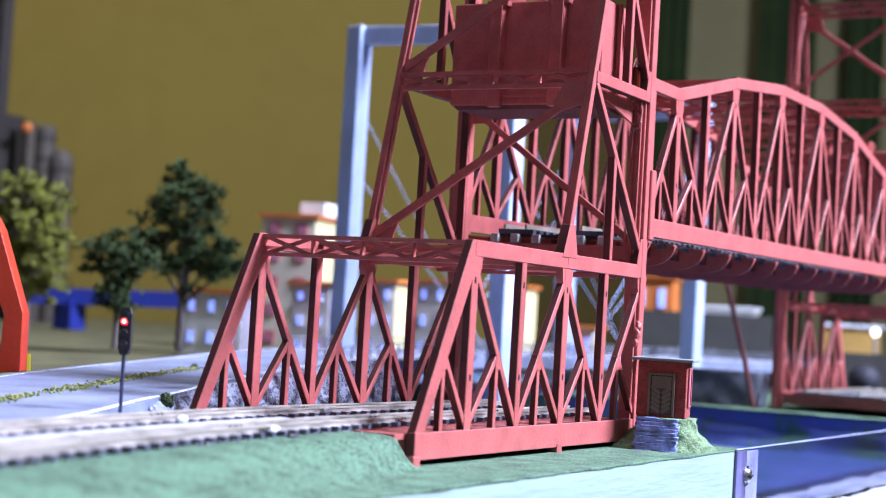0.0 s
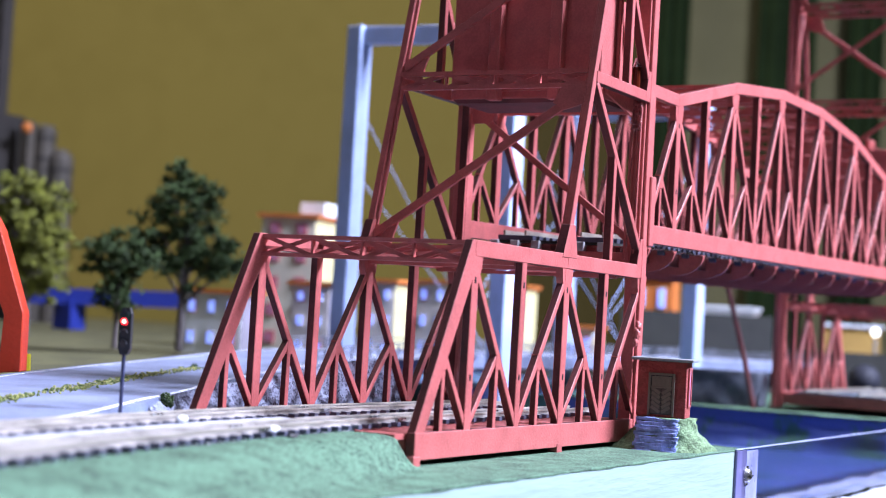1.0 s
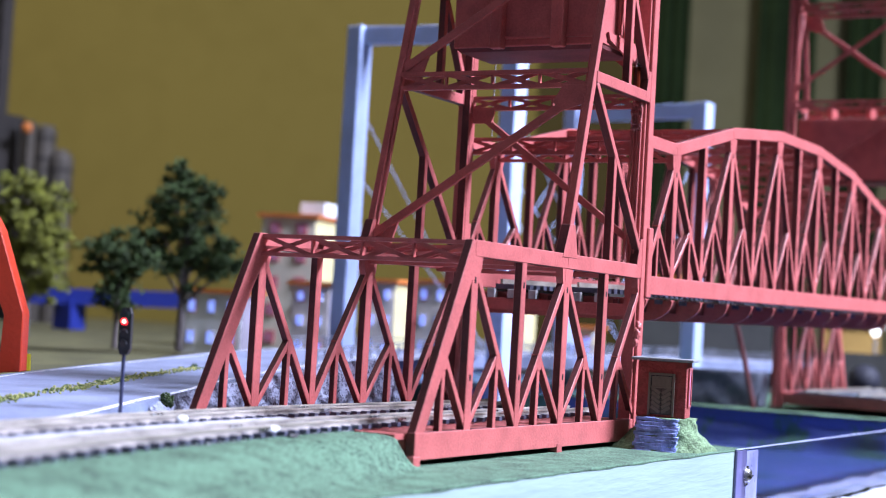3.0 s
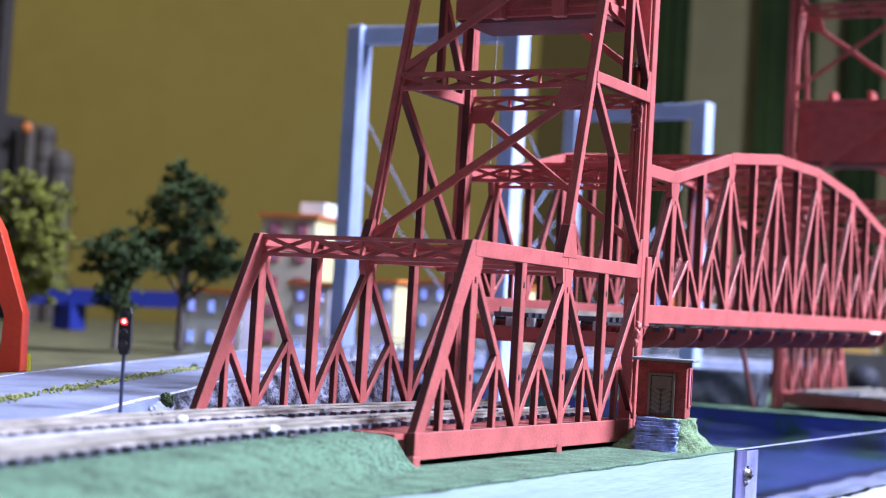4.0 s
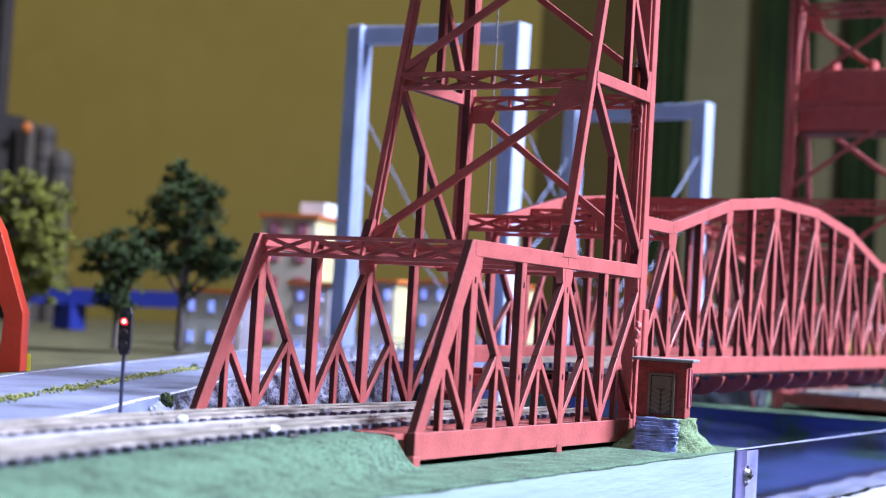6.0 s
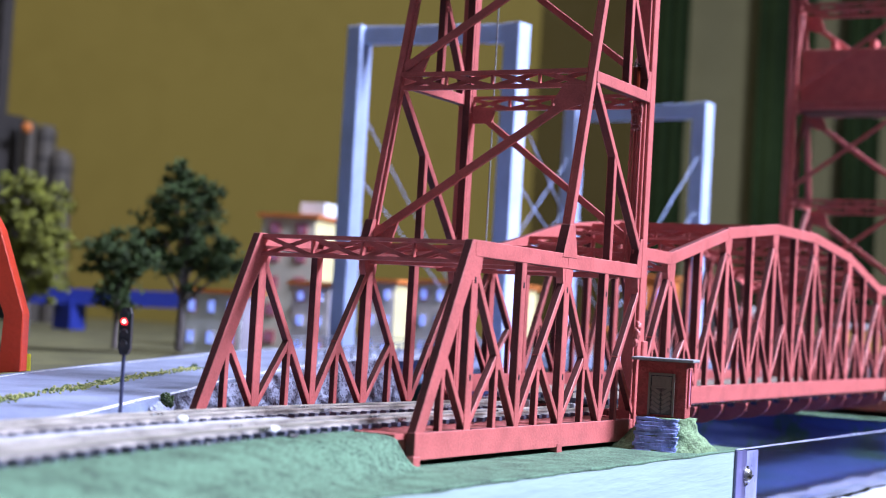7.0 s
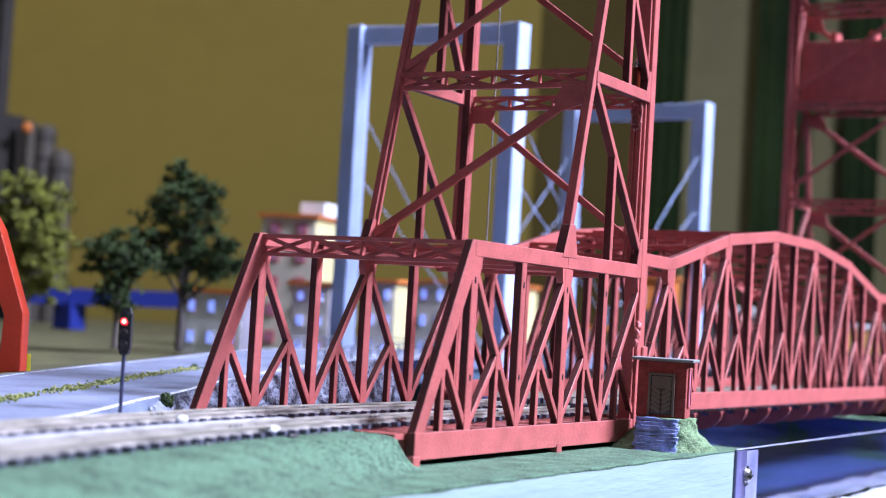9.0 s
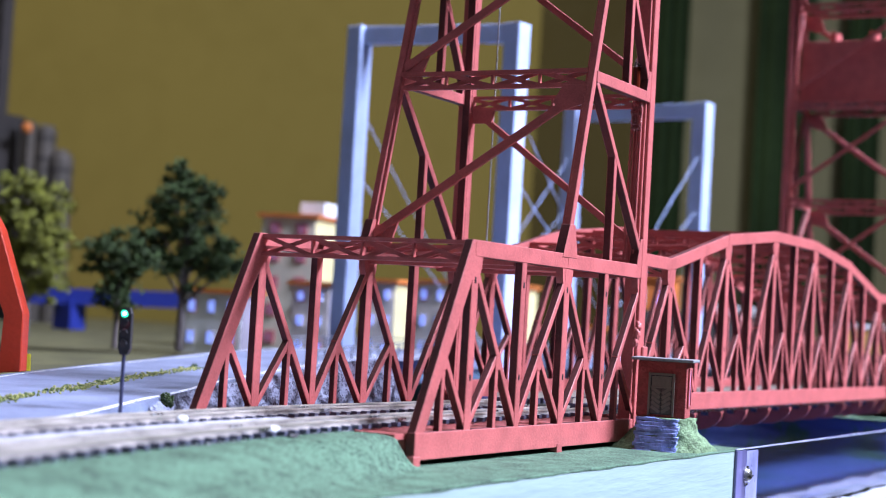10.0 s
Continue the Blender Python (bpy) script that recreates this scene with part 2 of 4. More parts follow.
# ---- hall ----
def build_hall():
    def slab(name, pts, mat, label, category):
        bm = bmesh.new()
        n = (pts[1] - pts[0]).cross(pts[2] - pts[1]).normalized()
        mid = sum(pts, Vector()) / 4
        if (room(20, 0, 20) - mid).dot(n) > 0:
            n = -n
        a, b = [bm.verts.new(p) for p in pts], [bm.verts.new(p + n * 3) for p in pts]
        bm.faces.new(a), bm.faces.new(b[::-1])
        for i in range(4):
            bm.faces.new((a[i], b[i], b[(i + 1) % 4], a[(i + 1) % 4]))
        return single(name, bm, mat, label, category, "structure")

    lo, hi, l, r, f, b = -25, 76, -95, 75, 96, -60
    slab("floor", [room(b, l, lo), room(f, l, lo), room(f, r, lo), room(b, r, lo)], FLOOR, "grey hall floor below the layout", "floor")
    slab("ceiling", [room(b, l, hi), room(b, r, hi), room(f, r, hi), room(f, l, hi)], CEIL, "plain grey hall ceiling", "ceiling")
    slab("wall_north", [room(f, l, lo), room(f, l, hi), room(f, 5.1, hi), room(f, 5.1, lo)], WALL, "ochre painted back wall of the hall", "wall")
    slab("wall_north_middle", [room(f, 5.1, lo), room(f, 5.1, hi), room(f, 11.9, hi), room(f, 11.9, lo)], UMBER, "dark umber stretch of wall beside the curtains", "wall")
    slab("wall_north_east", [room(f, 11.9, lo), room(f, 11.9, hi), room(f, r, hi), room(f, r, lo)], PLASTER, "cream wall behind the dark green curtains", "wall")
    slab("wall_south", [room(b, l, lo), room(b, r, lo), room(b, r, hi), room(b, l, hi)], FLOOR, "grey hall wall behind the camera", "wall")
    slab("wall_west", [room(b, l, lo), room(b, l, hi), room(f, l, hi), room(f, l, lo)], FLOOR, "grey hall wall", "wall")
    slab("wall_east", [room(b, r, lo), room(f, r, lo), room(f, r, hi), room(b, r, hi)], PLASTER, "cream hall wall on the key light side", "wall")
    # curtains
    for s0, s1 in ((11.9, 13.8), (17.95, 21.3), (23.3, 25.3), (28.5, 31.0)):
        n = 24
        bm = sheet(lambda u, v: room(94.6 + 0.25 * math.sin(u * 7), s0 + (s1 - s0) * u / n, v), range(n + 1), (-24, 30))
        r2 = bmesh.ops.extrude_face_region(bm, geom=bm.faces[:])
        bmesh.ops.translate(bm, vec=AHEAD * 0.12, verts=[v for v in r2["geom"] if isinstance(v, bmesh.types.BMVert)])
        single("curtain", bm, CURTAIN, "dark green folded curtain hanging before the wall", "curtain", group="curtains on the back wall", smooth=True)


build_hall()


# ---- base boards, river, banks ----
def track_shift(x):
    u = max(0.0, 0.7 - x)
    return -(0.05 * u + 0.0145 * u * u)


def ground_z(x, y):
    """Green near board: flat beside the truss, a low bank up to the track before it."""
    rise = 1 / (1 + math.exp(max(-60, min(60, (x - 0.07 + 0.04 * noise.noise((y * 3, 0, 5)) + 0.05) * 27))))
    y0 = 0.46 + track_shift(x)
    w = 0.50 + 0.28 * min(3.0, max(0.0, -x - 0.2))
    q = min(1.0, max(0.0, -x / 1.6))
    k = min(1.0, max(0.0, (y - (y0 - w - 0.03)) / (w * (0.42 + 0.58 * q * q))))
    k = k * k * (3 - 2 * k)
    lump = 0.008 * noise.noise((x * 1.7, y * 1.7, 0)) + 0.006 * noise.noise((x * 6, y * 6, 2))
    bank = -0.28 + 0.272 * k
    flat = -0.285
    return flat + (bank - flat) * rise + lump * (0.4 + 0.6 * rise)


def back_edge(x):
    """Where the ground behind the road begins."""
    k = min(1.0, max(0.0, (x - 8.0) / 6.0))
    return (4.2 + 0.54 * x) * (1 - k) + 13 * k


def build_ground():
    edge = -0.92
    xs = span_of(-14, -4.2, 30) + span_of(-4.14, 6.05, 190)
    ys = [edge - 0.041, edge - 0.04, edge - 0.034] + span_of(edge, 3.0, 44)

    def painted(x, y):
        """The green runs unevenly over the rim of the fascia."""
        if y < edge - 0.035:
            run = 0.008 + 0.016 * noise.noise((x * 1.3, 3, 1)) + 0.008 * noise.noise((x * 5, 1, 4))
            return (x, edge - 0.0355 if y < edge - 0.0405 else edge - 0.037, -0.296 - (max(0.004, run) if y < edge - 0.0405 else 0.0))
        return (x, y, max(ground_z(x, y), -0.288))

    single("ground", sheet(painted, xs, ys), GREEN, "green painted modelled ground beside the track", "ground", "structure", smooth=True)
    bm = box(-14, 6.05, edge, 3.0, -3.0, -0.42)
    single("board", bm, PALE, "pale blue painted edge of the layout board", "board", "structure")
    bm = box(-14, 6.05, edge - 0.03, edge + 0.02, -3.0, -0.292)
    single("fascia", bm, PALE, "pale blue brushed fascia along the board", "fascia", "structure", bevel=0.01)
    single("river", sheet(lambda x, y: (x, y, -1.0 + 0.02 * noise.noise((x, y, 0))), span_of(5.0, 57, 60), span_of(-1.0, 57, 60)), WATER, "dark blue painted river bed", "water", "structure", smooth=True)
    single("bank_wall", box(6.05, 6.15, edge, 9, -1.1, -0.34), BANK, "blue painted bank of the river", "bank", "structure")
    # far bank
    bm = box(16.6, 57, -1.2, 13.0, -1.1, -0.37)
    single("far_bank", bm, BANK, "far river bank block painted blue", "bank", "structure")
    fn = lambda u, v: (16.62 - 0.22 * u ** 2 + 0.07 * noise.noise((u * 3, v * 1.2, 0)), v, -0.345 - 0.68 * u + 0.03 * noise.noise((u * 5, v * 3, 4)))
    single("far_bank_slope", sheet(fn, span_of(0, 1, 16), span_of(-1.2, 12, 60)), BANK, "blue painted bank slope with green drips", "bank", "structure", smooth=True)
    single("far_ground", sheet(lambda x, y: (x, y, -0.33 + 0.02 * noise.noise((x, y, 3))), span_of(16.58, 26, 24), span_of(-1.25, 6, 20)), GREEN, "green far shore of the layout", "ground", "structure", smooth=True)
    bm = box(25.9, 57, -1.2, 13, -1.05, -0.31)
    single("far_board", bm, DARKGREY, "dark grey board behind the far shore", "board", "structure")
    a, b = room(44, 4.96, 0), room(44, 9.1, 0)
    single("dark_backboard", beam((a.x, a.y, 0.62), (b.x, b.y, 0.62), 1.9, 0.2, (a - b).cross(Vector((0, 0, 1))).normalized()), DARKGREY, "dark grey raised backboard beyond the river", "backboard", "structure")
    c = room(44, 14.5, 0)
    single("low_backboard", beam((b.x + 0.01, b.y, 0.2), (c.x, c.y, 0.2), 1.06, 0.2, (a - b).cross(Vector((0, 0, 1))).normalized()), DARKGREY, "low dark grey backboard beyond the river", "backboard", "structure")
    bm = sheet(lambda x, y: (x, y + (57 - y) / 44 * (back_edge(x) - 13), -0.06 + 0.10 * noise.noise((x * 0.2, y * 0.2, 7))), span_of(-14, 57, 70), span_of(13.0, 57, 50))
    single("back_ground", bm, FAR_GREEN, "olive green ground behind the road", "ground", "structure", smooth=True)
    t = thing("layout_table", "long dark trestle table carrying the model layout", "table", (20, 28, -25), kind="structure")
    part("tabletop", box(-14, 57, -0.8, 57, -3.2, -3.05), DARKGREY, t)
    for x in (-13, 21, 56):
        for y in (0, 28, 56):
            part("leg", box(x - 0.8, x + 0.8, y - 0.8, y + 0.8, -25, -3.21), DARKGREY, t)


build_ground()


# ---- acrylic screen at the river ----
def build_screen():
    t = thing("acrylic_screen", "clear acrylic sheet screwed to the board edge before the river", "screen", (5.4, -1.0, -0.6))
    part("sheet", box(5.99, 40, -0.975, -0.953, -1.5, -0.29), ACRYLIC, t, bevel=0.004)
    part("end_strip", box(5.99, 6.40, -0.986, -0.978, -1.5, -0.31), STRIP, t, "pale translucent protective strip", bevel=0.004)
    part("end_face", box(5.66, 5.985, -0.983, -0.953, -1.5, -0.30), EDGE_DARK, t, "darker lavender film over the sheet's end", bevel=0.003)
    part("top_edge", box(5.66, 40, -0.978, -0.951, -0.289, -0.279), EDGE, t, "pale cut edge")
    single("river_lip", sheet(lambda x, y: (x, y, -1.10 + 0.06 * noise.noise((x * 1.5, y * 4, 0)) + 0.02 * noise.noise((x * 6, y * 9, 1))), span_of(6.1, 30, 160), span_of(-1.6, -1.03, 10)), FOAM, "white painted lip before the acrylic sheet", "ledge", "structure", smooth=True)
    s = thing("screw", "small round-headed steel screw in the acrylic sheet", "screw", (6.0, -1.005, -0.585))
    m = Matrix.Translation((6.0, -1.005, -0.585))
    bm = bmesh.new()
    bmesh.ops.create_uvsphere(bm, u_segments=18, v_segments=10, radius=0.085, matrix=m @ Matrix.Diagonal((1, 0.55, 1, 1)))
    part("head", bm, STEEL, s, smooth=True)
    part("slot", box(5.94, 6.06, -1.055, -1.043, -0.595, -0.575), BLACK, s)
    part("washer", rod((6.0, -0.996, -0.585), (6.0, -0.987, -0.585), 0.11, seg=20), STEEL, s)


build_screen()


# ---- trusses ----
TH = 0.075


def side_truss(t, y, x0, q, n, top, zb0, zb1, ythick=0.17, chord_w=0.15, thin=0.06, first=0.06, sub=0.45):
    """One truss side in the plane y. top(i) is the upper edge of the top chord at node i; odd nodes are main top nodes."""
    X = lambda i: x0 + i * q
    c = chord_w / 2
    tops = [i for i in range(n + 1) if i % 2 == 1]
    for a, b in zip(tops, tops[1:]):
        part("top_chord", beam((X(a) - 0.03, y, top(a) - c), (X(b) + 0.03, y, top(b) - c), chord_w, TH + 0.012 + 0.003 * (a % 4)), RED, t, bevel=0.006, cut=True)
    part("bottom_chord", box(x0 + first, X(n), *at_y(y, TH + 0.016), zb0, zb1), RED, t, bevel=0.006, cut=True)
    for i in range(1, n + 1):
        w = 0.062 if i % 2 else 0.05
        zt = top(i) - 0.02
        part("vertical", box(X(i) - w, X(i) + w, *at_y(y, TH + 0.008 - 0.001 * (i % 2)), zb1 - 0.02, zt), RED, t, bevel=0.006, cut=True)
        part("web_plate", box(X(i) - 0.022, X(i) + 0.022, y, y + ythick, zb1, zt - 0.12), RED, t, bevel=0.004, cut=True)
        if y == YN:
            for z in (0.26 * (zt - zb1) + zb1, zt - 0.37):
                part("tab_slot", box(X(i) - 0.012, X(i) + 0.012, y - TH / 2 - 0.008, y - TH / 2 - 0.003, z, z + 0.055), BLACK, t)
        if i % 2:
            g = 0.13
            part("gusset", plate([(X(i) - g, zt - 0.1), (X(i) + g, zt - 0.1), (X(i) + g * 0.9, zt - 0.22), (X(i) + 0.075, zt - 0.34), (X(i) - 0.075, zt - 0.34), (X(i) - g * 0.9, zt - 0.22)], *at_y(y, TH + 0.002)), RED, t)
    for i in range(n):
        if i % 2 == 0:
            bot, up = i, i + 1
        else:
            bot, up = i + 1, i
        zu = top(up) - 0.22
        p, r = Vector((X(bot), y, zb1)), Vector((X(up), y, zu))
        wid = 0.068
        if i == 0 and first < 0.1:
            p.x += 0.135
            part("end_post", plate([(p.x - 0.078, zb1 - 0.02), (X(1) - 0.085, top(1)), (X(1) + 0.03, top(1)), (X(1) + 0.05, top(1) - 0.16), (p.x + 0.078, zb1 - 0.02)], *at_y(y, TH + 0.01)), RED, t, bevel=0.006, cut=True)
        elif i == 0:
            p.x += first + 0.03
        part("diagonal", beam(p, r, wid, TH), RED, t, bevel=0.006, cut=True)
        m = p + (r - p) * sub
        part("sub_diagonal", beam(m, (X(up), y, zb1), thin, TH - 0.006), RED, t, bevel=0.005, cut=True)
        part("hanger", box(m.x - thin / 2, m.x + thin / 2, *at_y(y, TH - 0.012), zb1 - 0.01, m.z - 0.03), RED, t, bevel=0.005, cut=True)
        part("knee_plate", plate([(m.x - 0.035, m.z + 0.02), (m.x + 0.035, m.z + 0.02), (m.x + 0.042, m.z - 0.13), (m.x - 0.042, m.z - 0.13)], *at_y(y, TH + 0.001)), RED, t)


def lattice(t, x, y0, y1, z0, z1, n, depth=0.05, name="lattice_strut", wide=0.04):
    """A cross strut between two trusses: two flanges and crossed lacing, in the plane x."""
    bm = bmesh.new()
    f = 0.9 * wide
    for z in (z0, z1):
        box(x - depth, x + depth, y0, y1, z - f / 2, z + f / 2, bm)
    s = (y1 - y0) / n
    for i in range(n):
        a, b = y0 + i * s, y0 + (i + 1) * s
        beam((x - 0.012, a, z0), (x - 0.012, b, z1), wide, 0.014, (1, 0, 0), bm)
        beam((x + 0.012, a, z1), (x + 0.012, b, z0), wide, 0.014, (1, 0, 0), bm)
        box(x - 0.02, x + 0.02, a - 0.012, a + 0.012, z0, z1, bm)
    return part(name, bm, RED, t)


def laterals(t, xa, xb, za, zb, ya, yb):
    """Crossed wind bracing between two top chords."""
    part("wind_brace", beam((xa, ya, za), (xb, yb, zb), 0.06, 0.03, (0, 0, 1)), RED, t)
    part("wind_brace", beam((xa, yb, za - 0.034), (xb, ya, zb - 0.034), 0.06, 0.03, (0, 0, 1)), RED, t)


YF = W + TH / 2      # centre plane of the far truss
YN = TH / 2


def build_approach():
    t = thing("approach_span", "red painted through truss approach span with laced cross struts", "bridge", (2.5, 1.2, 0), group="approach spans")
    top = lambda i: 1.70
    for y, yt in ((YN, 0.05), (YF, 0.05)):
        side_truss(t, y, 0.06, 0.99, 5, top, -0.235, 0.0, yt)
        for x in (0.16, 3.03):
            part("foot", box(x - 0.06, x + 0.06, *at_y(y, TH + 0.03), -0.30, -0.2), RED, t, bevel=0.005)
    for x in (1.05, 2.04, 3.03, 4.5):
        lattice(t, x, 0.1, W - 0.01, 1.50 if x == 1.05 else 1.54, 1.675, 4)
    for a, b in ((1.05, 3.03), (3.03, 5.01)):
        laterals(t, a, b, 1.60, 1.60, 0.1, W)
    part("deck", box(-0.05, 5.0, TH + 0.02, W - 0.02, -0.06, -0.012), RED, t)
    for i in range(6):
        x = 0.16 + i * 0.95
        part("floor_beam", box(x - 0.03, x + 0.03, 0.1, W - 0.01, -0.22, -0.064), RED, t)
    return t


def build_tower():
    t = thing("lift_tower", "tall red lift bridge tower with sloping rear legs and crossed bracing", "tower", (4.3, 1.2, 1.7), group="lift towers")
    lean = lambda z: 3.0 + 0.242 * (z - 1.7)
    levels = [1.70, 3.57, 5.42, 7.25, 8.6]
    xc = 5.0
    for y in (YN, YF):
        # column of two flanges and a web, standing from the approach's foot
        inner = 1 if y == YN else -1
        part("column", box(xc - 0.06, xc + 0.075, *at_y(y, 0.11), -0.3, 8.7), RED, t, bevel=0.006)
        # far web's broad face is coloured dark to stand for its shaded side
        part("column_web", box(xc - 0.10, xc - 0.065, y - 0.02, y + inner * 0.12, -0.3, 8.7), RED, t, bevel=0.004, cut=inner < 0)
        part("column_flange", box(xc - 0.064, xc + 0.04, y + inner * 0.10, y + inner * 0.125, -0.3, 8.7), RED, t, bevel=0.004)
        part("leg", beam((lean(1.6), y, 1.6), (lean(8.6), y, 8.6), 0.085, 0.075), RED, t, bevel=0.006)
        part("leg_web", beam((lean(1.7) + 0.01, y + inner * 0.06, 1.7), (lean(8.6) + 0.01, y + inner * 0.05, 8.6), 0.035, 0.03), RED, t, bevel=0.004)
        part("leg_foot", plate([(2.86, 1.66), (3.22, 1.66), (3.12, 2.0), (3.0, 2.0)], *at_y(y, 0.105)), RED, t, bevel=0.005, cut=True)
        for z0, z1 in zip(levels, levels[1:]):
            if z0 > 1.8:
                part("side_strut", beam((lean(z0) + 0.02, y, z0), (xc, y, z0), 0.12, 0.096), RED, t, bevel=0.006, cut=True)
            a, b = Vector((lean(z1) + 0.05, y, z1 - 0.06)), Vector((xc - 0.03, y, z0 + 0.08))
            part("side_brace", beam(a, b, 0.075, 0.09), RED, t, bevel=0.006, cut=True)
            m = a + (b - a) * 0.40
            part("side_post", box(m.x - 0.035, m.x + 0.035, *at_y(y, 0.086), z0, m.z + 0.04), RED, t, bevel=0.006, cut=True)
            part("gusset", plate([(b.x - 0.16, b.z - 0.1), (b.x + 0.05, b.z - 0.1), (b.x + 0.05, b.z + 0.22), (b.x - 0.08, b.z + 0.2)], *at_y(y, 0.1)), RED, t, bevel=0.004, cut=True)
    for z0, z1 in zip(levels, levels[1:]):
        # rear face: one rising diagonal with gusset plates; front face: one falling
        xa, xb = lean(z0) - 0.01, lean(z1) - 0.01
        nrm = Vector((1, 0, -0.242)).normalized()
        p0, p1 = Vector((xa + 0.03, W - 0.02, z0 + 0.14)), Vector((xb, 0.1, z1 - 0.14))
        part("rear_brace", beam(p0, p1, 0.095, 0.035, nrm), RED, t, bevel=0.004)
        lower = plate([(W, z0 + 0.02), (W, z0 + 0.24), (W - 0.14, z0 + 0.26), (W - 0.30, z0 + 0.34), (W - 0.26, z0 + 0.16), (W - 0.24, z0 + 0.02)], xa, xa + 0.03, "x")
        upper = plate([(0.1, z1 - 0.30), (0.1, z1 - 0.06), (0.34, z1 - 0.06), (0.44, z1 - 0.28), (0.30, z1 - 0.36)], xa, xa + 0.03, "x")
        for g in (lower, upper):
            for v in g.verts:
                v.co.x += 0.242 * (v.co.z - z0)
            part("gusset", g, RED, t)
        part("front_brace", beam((xc, W - 0.05, z1 - 0.08), (xc, 0.1, z0 + 0.22), 0.075, 0.035, (1, 0, 0)), RED, t, bevel=0.004)
        part("gusset", plate([(W - 0.06, z1 - 0.1), (W - 0.06, z1 - 0.27), (W - 0.34, z1 - 0.27), (W - 0.38, z1 - 0.1)], xc - 0.03, xc + 0.0, "x"), RED, t)
        lattice(t, lean(z1), 0.08, W, z1 - 0.09, z1 + 0.06, 4, 0.03, "rear_strut", 0.052)
        lattice(t, xc, 0.1, W, z1 - 0.10, z1 + 0.03, 4, 0.03, "front_strut")
    part("sheave_deck", box(4.5, 5.5, -0.1, W + 0.2, 8.62, 8.74), RED, t, bevel=0.01)
    for y in (0.3, W - 0.2):
        part("sheave", rod((5.0, y - 0.06, 9.2), (5.0, y + 0.06, 9.2), 0.5, seg=24), RED, t)
    b = rod((4.78, 0.1, 3.62), (4.78, 0.1, 3.88), 0.045, seg=12)
    part("beacon", b, AMBER, t, "small amber lamp glass")
    c = rod((4.78, 0.1, 3.88), (4.78, 0.1, 3.985), 0.048, 0.02, seg=12)
    part("beacon_cap", c, STEEL, t, "bright metal cap")
    for x, z, r in ((4.86, 0.93, 0.055), (4.90, 1.02, 0.045), (4.84, 0.85, 0.04)):
        bm = bmesh.new()
        bmesh.ops.create_icosphere(bm, subdivisions=3, radius=r)
        for v in bm.verts:
            v.co *= 1 + 0.5 * noise.noise(v.co * 40 + Vector((x * 9, 0, z)))
        bm.transform(Matrix.Translation((x, -0.03, z)) @ Matrix.Diagonal((1, 0.7, 1.3, 1)))
        part("cable_knot", bm, RED, t, "painted-over cable knot", smooth=True)
    bm = bmesh.new()
    for k in range(4):
        rod((4.86 - 0.012 * (k % 2), 0.06 + 0.036 * k, 1.75), (4.86, 0.05 + 0.034 * k, 3.5), 0.015, bm=bm, seg=6)
    part("cable_loom", bm, RED, t)
    rng = random.Random(8)
    bm = bmesh.new()
    for k in range(9):
        y, z = 0.15 - 0.01 * k + rng.uniform(-0.02, 0.02), 3.52
        pts = [Vector((4.86 + rng.uniform(-0.02, 0.02), y + rng.uniform(-0.025, 0.025), z - 0.055 * j)) for j in range(7)]
        for a, b in zip(pts, pts[1:]):
            rod(a, b, 0.016, 0.018, 7, bm)
    part("cable_bundle", bm, GLOSS_RED, t, "crumpled bundle of glossy painted-over cables", smooth=True)
    return t


SX, SQ = 4.933, 0.982
SPAN_TOP = {0: 1.84, 1: 1.83, 2: 2.05, 3: 2.26, 4: 2.355, 5: 2.45, 6: 2.45, 7: 2.45, 8: 2.355, 9: 2.26, 10: 2.05, 11: 1.83, 12: 1.84}


